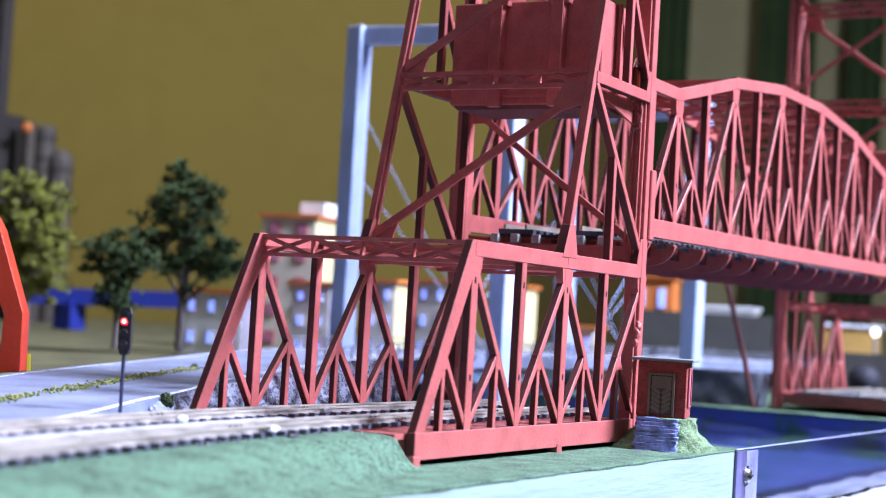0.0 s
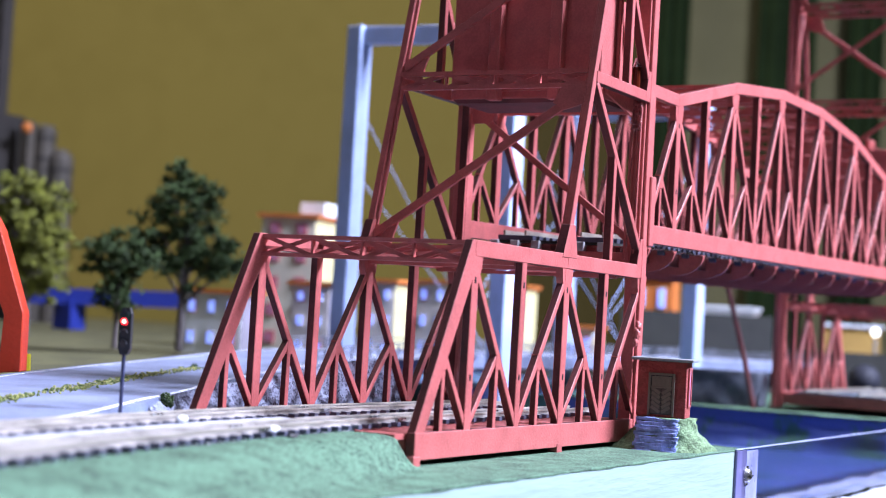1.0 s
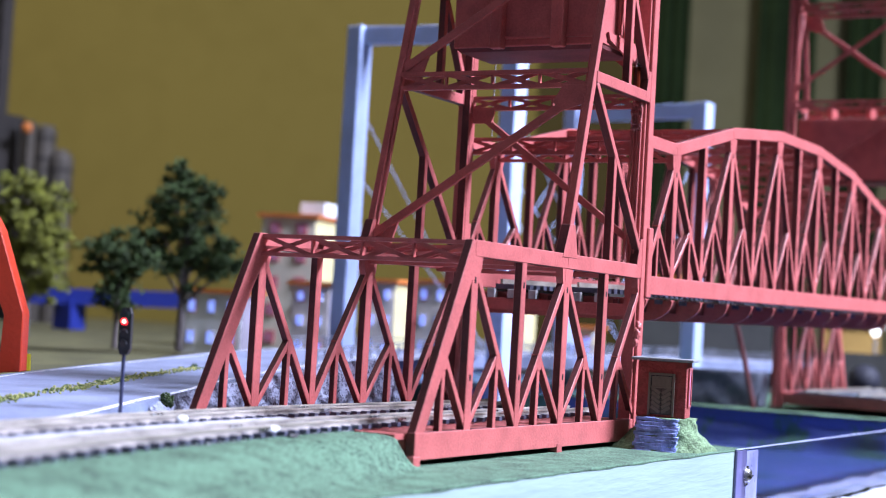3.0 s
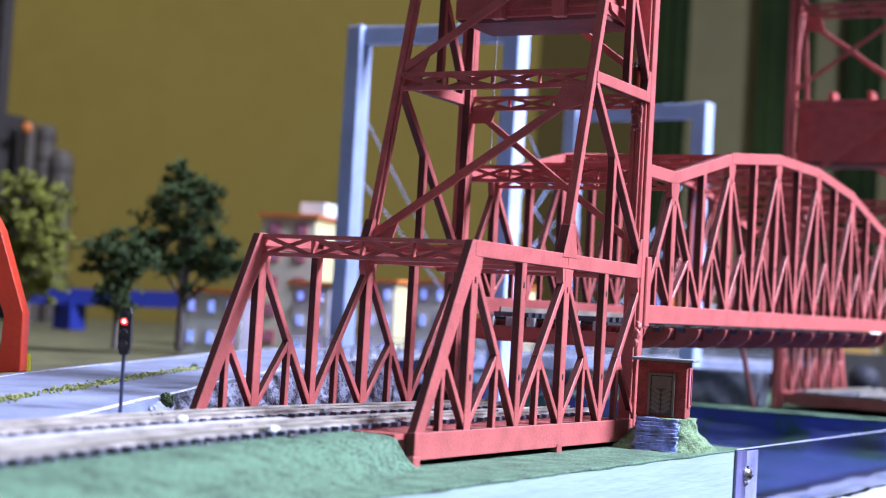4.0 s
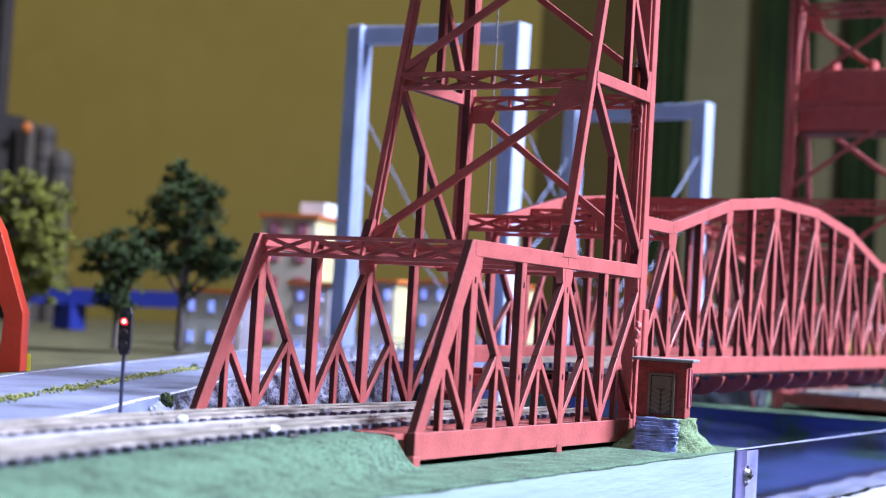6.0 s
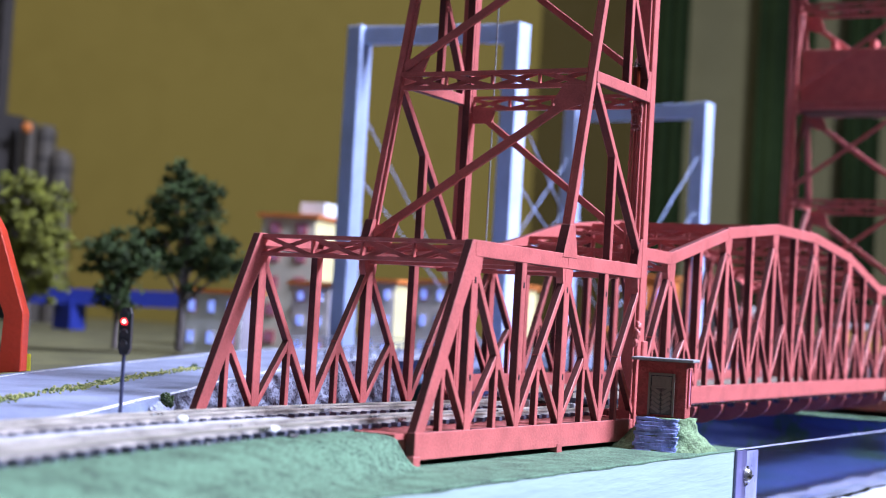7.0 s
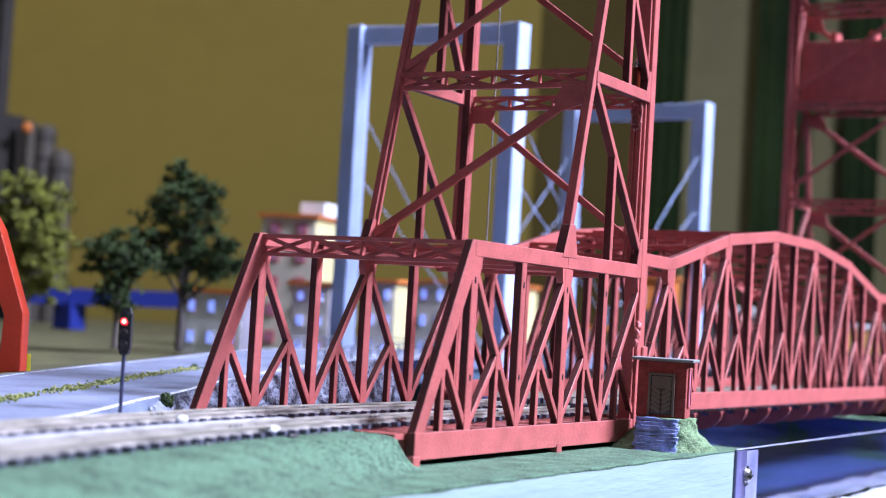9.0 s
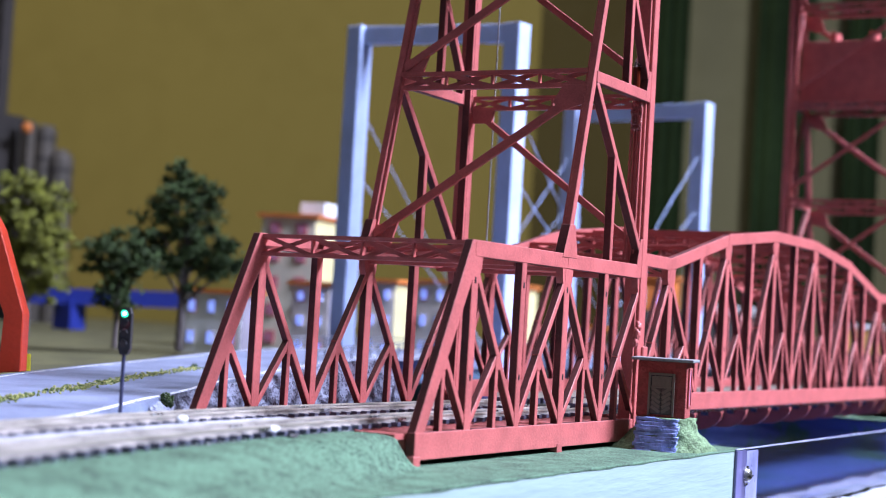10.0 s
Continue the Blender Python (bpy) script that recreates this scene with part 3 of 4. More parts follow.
def build_span():
    t = thing("lift_span", "red camelback truss lift span hanging between the two towers", "bridge", (11.0, 1.2, 0.1))
    top = lambda i: SPAN_TOP[i]
    for y in (YN, YF):
        side_truss(t, y, SX, SQ, 12, top, 0.06, 0.2686, 0.06, 0.145, 0.05, 0.16, 0.42)
        for i in (0, 11):
            xa, xb = SX + i * SQ + (0.14 if i == 0 else 0), SX + (i + 1) * SQ - (0 if i == 0 else 0.14)
            part("top_chord", beam((xa, y, top(i) - 0.07), (xb, y, top(i + 1) - 0.07), 0.145, TH + 0.012), RED, t, bevel=0.006)
        for x in (SX + 0.19, SX + 12 * SQ - 0.19):
            part("end_post", box(x - 0.04, x + 0.04, *at_y(y, TH + 0.006), 0.2, 1.82), RED, t, bevel=0.006)
            part("guide_shoe", box(x - 0.075, x + 0.06, *at_y(y, TH + 0.09), 0.02, 0.80), RED, t, bevel=0.01)
    lattice(t, SX + 0.2, 0.1, W, 1.64, 1.80, 4, 0.05, "portal_strut")
    lattice(t, SX + 12 * SQ - 0.2, 0.1, W, 1.64, 1.80, 4, 0.05, "portal_strut")
    for i in range(1, 12):
        x = SX + i * SQ
        lattice(t, x, 0.1, W, top(i) - 0.2, top(i) - 0.04, 5, 0.04, "top_strut")
        if i < 11:
            laterals(t, x, x + SQ, top(i) - 0.08, top(i + 1) - 0.08, 0.1, W)
    for i in range(13):
        x = SX + i * SQ + (0.30 if i == 0 else -0.24 if i == 12 else 0.12)
        # fish-bellied floor beam with rounded ends
        ys = [0.02] + [0.02 + 0.34 * (1 - math.cos(k * math.pi / 14)) for k in range(1, 8)]
        zs = [-0.02] + [0.0 - 0.24 * math.sin(k * math.pi / 14) for k in range(1, 8)]
        pts = list(zip(ys, zs)) + [(W + TH - a, b) for a, b in reversed(list(zip(ys, zs)))] + [(W + TH - 0.02, -0.004), (0.02, -0.004)]
        part("floor_beam", plate(pts, x - 0.02, x + 0.02, "x"), RED, t)
        part("beam_flange", box(x - 0.06, x + 0.06, 0.02, W + TH - 0.02, -0.002, 0.012), RED, t)
        if i < 12:
            for u in (0.16, 0.62):
                part("chair_plate", box(x + u, x + u + 0.22, 0.10, 0.3, 0.012, 0.03), STEEL, t, "bright metal chair plate")
                part("chair_post", box(x + u + 0.07, x + u + 0.13, 0.12, 0.2, -0.04, 0.01), TIE, t, "dark plastic chair")
    part("deck", box(SX + 0.16, SX + 12 * SQ - 0.2, 0.42, 1.92, 0.014, 0.047), DARKGREY, t, "dark deck board")
    for y in (0.36, 1.17, 1.98):
        part("stringer", box(SX + 0.2, SX + 12 * SQ - 0.2, y - 0.03, y + 0.03, -0.14, -0.006), MAROON, t)
    for x in (SX + 0.17, SX + 12 * SQ - 0.17):
        part("end_beam", box(x - 0.03, x + 0.03, 0.12, W - 0.02, -0.20, -0.06), RED, t, bevel=0.006)
    for y in (1.895, 1.63, 1.36, 0.80, 0.53):
        part("packing_block", box(5.04, 5.13, y - 0.05, y + 0.05, -0.058, 0.045), CONCRETE, t, "pale grey packing block", bevel=0.006)
    part("guide_plate", box(SX + 0.10, SX + 0.22, YF + 0.06, YF + 0.16, 0.02, 0.74), RED, t, bevel=0.008)
    bm = bmesh.new()
    for k in range(110):
        z = 1.84 + k * 0.047
        beam((5.12, 2.03, z), (5.12, 2.03, z + 0.04), 0.016, 0.01, (1, 0, 0) if k % 2 else (0, 1, 0), bm)
    part("hoist_chain", bm, SLATE, t, "fine grey hoisting chain")
    # track carried by the span
    for y in TRACKS:
        for s in (-0.137, 0.137):
            part("rail", box(SX + 0.18, SX + 12 * SQ - 0.18, y + s - 0.014, y + s + 0.014, 0.106, 0.16), HEAD, t, "nickel silver rail")
        me = finish("sleeper", box(-0.045, 0.045, -0.225, 0.225, 0.0, 0.054), TIE)
        for k in range(64):
            x = SX + 0.25 + k * (12 * SQ - 0.5) / 63
            ob = new("sleeper", me)
            ob.parent = t
            ob.matrix_basis = Matrix.Translation(((x - 11.0) * K, (y - 1.2) * K, (0.05 - 0.1) * K))
    return t


def build_weight():
    t = thing("counterweight", "red boxed counterweight with strap ribs and flat bottom", "counterweight", (4.4, 1.15, 3.3), group="counterweights")
    x0, x1, y0, y1 = 3.95, 4.82, 0.17, 1.98
    part("body", box(x0, x1, y0, y1, 3.36, 4.50), RED, t, bevel=0.012)
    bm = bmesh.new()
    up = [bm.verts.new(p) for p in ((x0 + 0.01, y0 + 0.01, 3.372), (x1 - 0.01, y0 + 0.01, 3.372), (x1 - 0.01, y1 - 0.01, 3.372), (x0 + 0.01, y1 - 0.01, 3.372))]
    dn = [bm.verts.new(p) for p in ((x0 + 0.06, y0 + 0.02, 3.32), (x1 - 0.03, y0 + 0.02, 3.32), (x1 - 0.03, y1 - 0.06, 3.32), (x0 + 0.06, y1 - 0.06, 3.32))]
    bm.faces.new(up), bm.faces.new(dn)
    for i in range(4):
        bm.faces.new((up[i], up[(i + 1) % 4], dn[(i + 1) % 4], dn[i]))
    # dark maroon colours in the shade under the weight
    part("bottom_plate", bm, MAROON, t, "bottom board coloured dark for underside shade")
    for y in (1.40, 0.665):
        part("strap", box(x0 - 0.11, x0 - 0.002, y - 0.075, y + 0.075, 3.33, 4.62), RED, t, bevel=0.008)
        part("strap_edge", box(x0 - 0.135, x0 - 0.112, y - 0.075, y - 0.05, 3.33, 4.62), RED, t, bevel=0.004)
        part("bracket", box(x0 - 0.10, x0 + 0.2, y - 0.13, y + 0.13, 4.44, 4.50), RED, t, bevel=0.006)
        part("lifting_lug", box(x0 + 0.1, x0 + 0.5, y - 0.05, y + 0.05, 4.502, 4.75), RED, t, bevel=0.01)
    part("lower_rib", box(x0 - 0.03, x0 - 0.003, 0.2, 1.33, 3.44, 3.47), RED, t)
    part("side_plate", plate([(x0 + 0.1, 3.5), (x1 + 0.08, 3.5), (x1 + 0.08, 3.25), (x0 + 0.15, 3.42)], y0 - 0.03, y0 - 0.004), RED, t)
    part("side_rib", box(x1 - 0.5, x1 - 0.42, y0 - 0.04, y0 - 0.005, 3.52, 4.5), RED, t, bevel=0.006)
    return t


TRACKS = (0.68, 1.66)
approach = build_approach()
tower = build_tower()
span = build_span()
weight = build_weight()


def turned(x, y, z):
    """The far end is the near end turned round about the middle of the river."""
    return pose((22.75 - x) * K, (W + TH - y) * K, z * K, 0, 0, 180)


far_approach = copy_thing(approach, turned(2.5, 1.2, 0))
far_tower = copy_thing(tower, turned(4.3, 1.2, 1.7))
far_weight = copy_thing(weight, turned(4.4, 1.15, 3.3))


# ---- track ----
def build_track():
    xs = span_of(-13, 5.05, 90)
    for j, yc in enumerate(TRACKS):
        t = thing("model_track", "narrow gauge model track with dark sleepers and nickel silver rails", "track", (0, yc, 0.02), group="tracks")
        for s in (-0.137, 0.137):
            bm = bmesh.new()
            loops = [[bm.verts.new((x, yc + s + track_shift(x) + dy, z)) for dy, z in ((-0.024, 0.026), (0.024, 0.026), (0.024, 0.033), (0.007, 0.038), (0.007, 0.066), (0.014, 0.069), (0.014, 0.084), (-0.014, 0.084), (-0.014, 0.069), (-0.007, 0.066), (-0.007, 0.038), (-0.024, 0.033))] for x in xs]
            for a, b in zip(loops, loops[1:]):
                for i in range(12):
                    bm.faces.new((a[i], a[(i + 1) % 12], b[(i + 1) % 12], b[i]))
            rail = part("rail", bm, RAIL, t)
            rail.data.materials.append(HEAD)
            for f in rail.data.polygons:
                if f.normal.z > 0.7 or f.center.z > 0.053 * K:
                    f.material_index = 1
        plate_me = finish("fishplate", box(-0.07, 0.07, -0.012, 0.012, 0.0, 0.03), STEEL)
        for k in range(3):
            x = -1.6 + 2.37 * k + 0.3 * j
            for s in (-0.137, 0.137):
                fp = new("fishplate", plate_me)
                fp.parent = t
                fp.matrix_basis = Matrix.Translation((x * K, (track_shift(x) + s - 0.022) * K, 0.022 * K))
        me = None
        n = 99
        for k in range(n):
            x = -12.9 + k * 17.9 / (n - 1)
            if me is None:
                b0 = box(-0.03, 0.03, -0.225, 0.225, 0.0, 0.036)
                me = finish("sleeper", b0, TIE)
            ob = new("sleeper", me)
            ob.parent = t
            slope = math.atan2(track_shift(x + 0.1) - track_shift(x - 0.1), 0.2)
            ob.matrix_basis = Matrix.Translation((x * K, track_shift(x) * K, -0.018 * K)) @ Matrix.Rotation(slope, 4, "Z")
    bm = bmesh.new()
    prof = ((0.515, -0.10), (0.525, 0.006), (0.575, 0.040), (1.30, 0.042), (1.38, 0.006), (1.50, 0.006), (1.556, 0.040), (2.02, 0.042), (2.12, 0.0), (2.42, -0.02))
    rows = [[bm.verts.new((x, y + track_shift(x), z)) for y, z in prof] for x in span_of(-13, -0.08, 120)]
    for a, b in zip(rows, rows[1:]):
        for i in range(len(prof) - 1):
            bm.faces.new((a[i], a[i + 1], b[i + 1], b[i]))
    inner = bmesh.new()
    for y0, y1 in ((0.575, 1.30), (1.556, 2.02)):
        rough = [[inner.verts.new((x, y0 + (y1 - y0) * k / 4 + track_shift(x), (0.05 if 0 < k < 4 else 0.0) + 0.006 * noise.noise((x * 7, k, y0)))) for k in range(5)] for x in span_of(-0.06, 4.95, 90)]
        for a, b in zip(rough, rough[1:]):
            for i in range(4):
                inner.faces.new((a[i], a[i + 1], b[i + 1], b[i]))
    single("ballast", inner, BED, "pale ballast between the rails on the approach span", "ballast", "structure")
    single("track_bed", bm, BED, "pale lavender track bed under the two tracks", "track bed", "structure")


build_track()

def build_far_track():
    t = thing("model_track", "dusty grey model track on the far approach span", "track", (20.2, 1.17, -0.01), group="tracks")
    part("ballast", box(17.75, 22.6, 0.36, 2.0, -0.008, 0.02), SHALE, t, "dark grey ballast")
    for yc in TRACKS:
        for u in (-0.137, 0.137):
            part("rail", box(17.75, 22.6, yc + u - 0.014, yc + u + 0.014, 0.022, 0.07), HEAD, t)


build_far_track()


def build_lumps():
    for x, y, z, r, mat, label in ((-1.45, 0.36, 0.05, 0.045, WHITE, "white plaster dab on the rail joint"), (-1.6, 1.12, 0.07, 0.042, WHITE, "white plaster dab on the rail joint"), (-1.3, 0.27, 0.0, 0.04, BLACK, "small dark point motor beside the track")):
        bm = bmesh.new()
        bmesh.ops.create_icosphere(bm, subdivisions=3, radius=r)
        for v in bm.verts:
            v.co *= 1 + 0.45 * noise.noise(v.co * 30 + Vector((x, y, 0)))
        bm.transform(Matrix.Translation((x, y, z)) @ Matrix.Diagonal((1.5, 1, 0.6, 1)))
        single("plaster_dab" if mat is WHITE else "point_motor", bm, mat, label, "track detail", at=(x, y, z - r * 0.6), smooth=True)


build_lumps()

# ---- road and retaining rock ----
CURB = [(-9.0, 0.2, 0.05), (-3.2, 1.62, 0.06), (-2.0, 1.9, 0.07), (0.5, 2.85, 0.10), (3.3, 4.26, 0.125), (8.0, 6.5, 0.14), (11.0, 7.45, 0.23), (13.2, 7.62, 0.30), (16.0, 7.38, 0.34), (21.0, 6.75, 0.37), (30.0, 5.8, 0.38), (40.0, 4.8, 0.38)]


def road_line(off, lift=0.0, steps=10):
    """The kerb line moved off to the far side, smoothed."""
    pts = [Vector(p) for p in CURB]
    out = []
    for i in range(len(pts) - 1):
        p0, p1, p2, p3 = pts[max(i - 1, 0)], pts[i], pts[i + 1], pts[min(i + 2, len(pts) - 1)]
        for k in range(steps):
            s = k / steps
            out.append(0.5 * ((2 * p1) + (p2 - p0) * s + (2 * p0 - 5 * p1 + 4 * p2 - p3) * s * s + (3 * p1 - p0 - 3 * p2 + p3) * s ** 3))
    out.append(pts[-1])
    res = []
    for i, p in enumerate(out):
        d = out[min(i + 1, len(out) - 1)] - out[max(i - 1, 0)]
        n = Vector((-d.y, d.x, 0)).normalized()
        low = 0.05 * min(1.0, max(0.0, (-0.2 - p.x) / 1.5)) * max(0.0, 1 - off / 2.2)
        res.append(p + n * off + Vector((0, 0, lift - low)))
    return res


def ribbon(offs, lifts, skip=0):
    bm = bmesh.new()
    cols = [[bm.verts.new(p) for p in road_line(o, l)[skip:]] for o, l in zip(offs, lifts)]
    for a, b in zip(cols, cols[1:]):
        for i in range(len(a) - 1):
            bm.faces.new((a[i], a[i + 1], b[i + 1], b[i]))
    return bm


RW = 2.2


def build_road():
    single("road", ribbon((0.0, 0.0, 0.7, 1.4, RW, RW), (-0.25, 0, 0.0, 0.0, 0, -0.25)), ROAD, "pale grey two-lane model road curving onto the cable bridge", "road", "structure")
    single("road_edge_line", ribbon((0.07, 0.07, 0.10, 0.10), (0.0, 0.012, 0.012, 0.0), 19), LINE, "white line along the road edge", "road marking", "structure")
    single("road_far_line", ribbon((RW - 0.115, RW - 0.115, RW - 0.1, RW - 0.1), (0.0, 0.004, 0.004, 0.0)), LINE, "white line along the far road edge", "road marking", "structure")
    # rough plaster retaining wall behind the track, its top sloping back to the kerb
    bm = bmesh.new()
    rows = []
    for p in road_line(0.0, -0.012, 40):
        if p.x > 15.5 or p.x < -0.2:
            continue
        wx = p.x * 0.57 - 0.19 if p.x < 1.2 else 0.5 + (p.x - 1.2) / 3.7
        base = Vector((wx, min(W + 0.25 + track_shift(wx), p.y - 0.1), -0.03))
        crest = Vector((wx, min(2.68, p.y - 0.05), min(0.105 + 0.105 * wx, 0.46)))
        row = []
        for k in range(21):
            u = k / 20
            q = base + (crest - base) * u
            j = (noise.noise(q * 4) * 0.05 + noise.noise(q * 13) * 0.03) * math.sin(u * math.pi)
            row.append(bm.verts.new(q + Vector((0, -j, j * 0.4))))
        for k in range(1, 7):
            row.append(bm.verts.new(crest + (p - crest) * (k / 6)))
        rows.append(row)
    for a, b in zip(rows, rows[1:]):
        for i in range(26):
            bm.faces.new((a[i], b[i], b[i + 1], a[i + 1]))
    single("rock_slope", bm, ROCK, "rough grey plaster rock wall between the track and the road", "rock", "structure", smooth=True)
    # hedge on the median
    bm = bmesh.new()
    rng = random.Random(3)
    mid = [p for p in road_line(0.98, 0.0, 90) if -6 < p.x < 5.6]
    for p in mid:
        if noise.noise(p * 2.2) < -0.45:
            continue
        for k in range(int(5 + 7 * noise.noise(p * 3.1) + rng.random() * 4)):
            r = rng.uniform(0.006, 0.017)
            c = p + Vector((rng.uniform(-0.08, 0.08), rng.gauss(0, 0.055), rng.uniform(0.0, 0.028)))
            bmesh.ops.create_icosphere(bm, subdivisions=1, radius=r, matrix=Matrix.Translation(c) @ Matrix.Diagonal((1, 1, rng.uniform(0.6, 1.1), 1)))
    tagged(single("hedge", bm, HEDGE, "low flocked hedge strip along the road median", "hedge"), kind="stuff")


build_road()


def bush(x, y, z, r, seed):
    rng = random.Random(seed)
    bm = bmesh.new()
    for k in range(160):
        v = Vector((rng.gauss(0, 1), rng.gauss(0, 1), rng.gauss(0, 1))).normalized() * r * rng.uniform(0.55, 1.0)
        bmesh.ops.create_icosphere(bm, subdivisions=1, radius=r * rng.uniform(0.1, 0.2), matrix=Matrix.Translation(Vector((x, y, z + r * 0.85)) + v * 0.9))
    single("bush", bm, LEAF, "small round dark green foam bush beside the track", "bush", at=(x, y, z), group="bushes")


bush(0.08, 2.62, 0.0, 0.085, 21)
bush(5.45, 6.45, 0.11, 0.05, 22)


# ---- signal ----
def build_signal():
    x, y = -1.18, 2.095
    t = thing("railway_signal", "slim dark model colour-light signal beside the track", "signal", (x, y, 0))
    part("post", rod((x, y, 0), (x + 0.0, y, 0.54), 0.016, seg=10), DARKBLUE, t)
    turn = Matrix.Translation((x, y, 0)) @ Matrix.Rotation(radians(YAW), 4, "Z")

    def local(bm):
        bm.transform(turn)
        return bm

    w, z0, z1 = 0.052, 0.52, 0.912
    pts = [(-w, z0 + 0.05), (-w * 0.6, z0), (w * 0.6, z0), (w, z0 + 0.05), (w, z1 - 0.05), (w * 0.6, z1), (-w * 0.6, z1), (-w, z1 - 0.05)]
    part("head", local(plate(pts, -0.03, 0.05, "x")), BLACK, t, "black signal head", bevel=0.004)
    for z, mat, lab in ((0.861, LAMP_GREEN, "green lamp"), (0.797, LAMP_RED, "red lamp"), (0.70, LENS_DARK, "unlit lens"), (0.61, LENS_DARK, "unlit lens")):
        part("lamp", local(rod((-0.045, 0.008, z), (-0.031, 0.008, z), 0.027, seg=14)), mat, t, lab)
        # added bright disc paints the lamp's white-hot centre over its lens
        if mat is not LENS_DARK:
            part("filament", local(rod((-0.049, 0.008, z), (-0.0455, 0.008, z), 0.014, seg=10)), CORE_RED if mat is LAMP_RED else CORE_GREEN, t, "bright lamp core")
        part("hood", local(plate([(0.008 + 0.034 * math.cos(a), z + 0.034 * math.sin(a)) for a in [math.pi * k / 8 for k in range(9)]] + [(0.008 - 0.028 * math.cos(a), z + 0.028 * math.sin(a)) for a in [math.pi * k / 8 for k in range(9)]], -0.075, -0.03, "x")), BLACK, t)
    org = turn @ Vector((-0.06, 0.008, 0.861))
    # added disc hides whichever lamp is off, in place of switching it
    sh = new("shutter", finish("shutter", rod((0.006, 0, 0), (-0.006, 0, 0), 0.037, seg=16), BLACK))
    sh.parent = t
    tagged(sh, "added black disc that hides the unlit lamp")
    return sh, org - Vector((x, y, 0))


shutter, shutter_at = build_signal()


# ---- hut, steps, mound ----
def build_hut():
    cx, cy, face = 4.62, -0.45, 17.0
    turn = Matrix.Translation((cx, cy, 0)) @ Matrix.Rotation(radians(YAW - face), 4, "Z")
    t = thing("signal_hut", "small red rendered hut with brown double door and flat grey roof", "hut", (cx, cy, 0.1))

    def local(bm):
        bm.transform(turn)
        return bm

    h = 0.265
    part("wall", local(box(0.0, 0.36, -h, h, 0.06, 0.66)), BRICK, t, bevel=0.008)
    part("roof", local(box(-0.06, 0.42, -h - 0.07, h + 0.07, 0.662, 0.695)), SLATE, t, bevel=0.006)
    part("door_frame", local(box(-0.012, -0.002, -0.13, 0.13, 0.09, 0.52)), LENS_DARK, t)
    for y0, y1, z0, z1 in ((-0.142, -0.116, 0.07, 0.535), (0.116, 0.142, 0.07, 0.535), (-0.114, 0.114, 0.51, 0.535), (-0.114, 0.114, 0.372, 0.39)):
        part("frame_bar", local(box(-0.034, -0.013, y0, y1, z0, z1)), DOOR, t, bevel=0.003)
    for s in (-1, 1):
        leaf = part("door_leaf", local(box(-0.026, -0.014, s * 0.004, s * 0.108, 0.10, 0.37)), DOOR_DARK, t, bevel=0.002)
        for k in range(5):
            z = 0.115 + k * 0.05
            part("board", local(beam((-0.029, s * 0.012, z), (-0.029, s * 0.10, z + 0.06), 0.034, 0.009, (1, 0, 0))), DOOR, leaf)
    part("transom_window", local(box(-0.022, -0.014, -0.105, 0.105, 0.39, 0.50)), DOOR, t, "boarded brown transom")
    part("side_window", local(box(0.1, 0.26, -h - 0.008, -h - 0.002, 0.2, 0.58)), PINKPANE, t, "rose painted side window")
    for x0, x1, z0, z1 in ((0.08, 0.105, 0.18, 0.6), (0.255, 0.28, 0.18, 0.6), (0.107, 0.253, 0.18, 0.2), (0.107, 0.253, 0.58, 0.6)):
        part("window_frame", local(box(x0, x1, -h - 0.02, -h - 0.004, z0, z1)), RED, t, bevel=0.003)
    st = thing("hut_steps", "rough blue-grey stone steps below the hut door", "steps", (cx, cy, -0.28))
    for k in range(10):
        z = 0.055 - k * 0.037
        x = -0.11 - k * 0.013
        bm = local(box(x - 0.04, 0.03, -0.215 + 0.014 * math.sin(k * 2.1), 0.235 + 0.014 * math.sin(k * 3.7), z - 0.033, z))
        bmesh.ops.subdivide_edges(bm, edges=bm.edges[:], cuts=7, use_grid_fill=True)
        for v in bm.verts:
            v.co += Vector((noise.noise(v.co * 14), noise.noise(v.co * 14 + Vector((5, 0, 0))), 1.4 * noise.noise(v.co * 11 + Vector((0, 7, k))))) * 0.012
        part("step", bm, STEP, st, smooth=True)
    rng = random.Random(5)
    bm = bmesh.new()
    bmesh.ops.create_uvsphere(bm, u_segments=72, v_segments=56, radius=1.0)
    for v in bm.verts:
        n = 1 + 0.08 * noise.noise(v.co * 2.5) + 0.09 * noise.noise(v.co * 6) + 0.05 * noise.noise(v.co * 14)
        flat = max(1e-6, math.hypot(v.co.x, v.co.y))
        up = min(1.0, max(0.0, v.co.z / 0.72))
        if v.co.z < 0.72:
            rx, ry = 0.34 + 0.14 * (1 - up) ** 2.2, 0.31 + 0.36 * (1 - up) ** 2.4
        else:
            rx = ry = 0.33 * flat / 0.694
        v.co = Vector((v.co.x / flat * rx * n, v.co.y / flat * ry * n, 0.35 * up - (0.02 if v.co.z < 0 else 0)))
    bm.transform(turn @ Matrix.Translation((0.22, -0.03, -0.29)))
    for v in bm.verts:
        v.co.y = max(v.co.y, -0.912 + 0.02 * noise.noise(v.co * 9))
    single("mound", bm, MOSS, "moss green modelled mound under the hut", "mound", at=(cx, cy, -0.28), smooth=True)


build_hut()


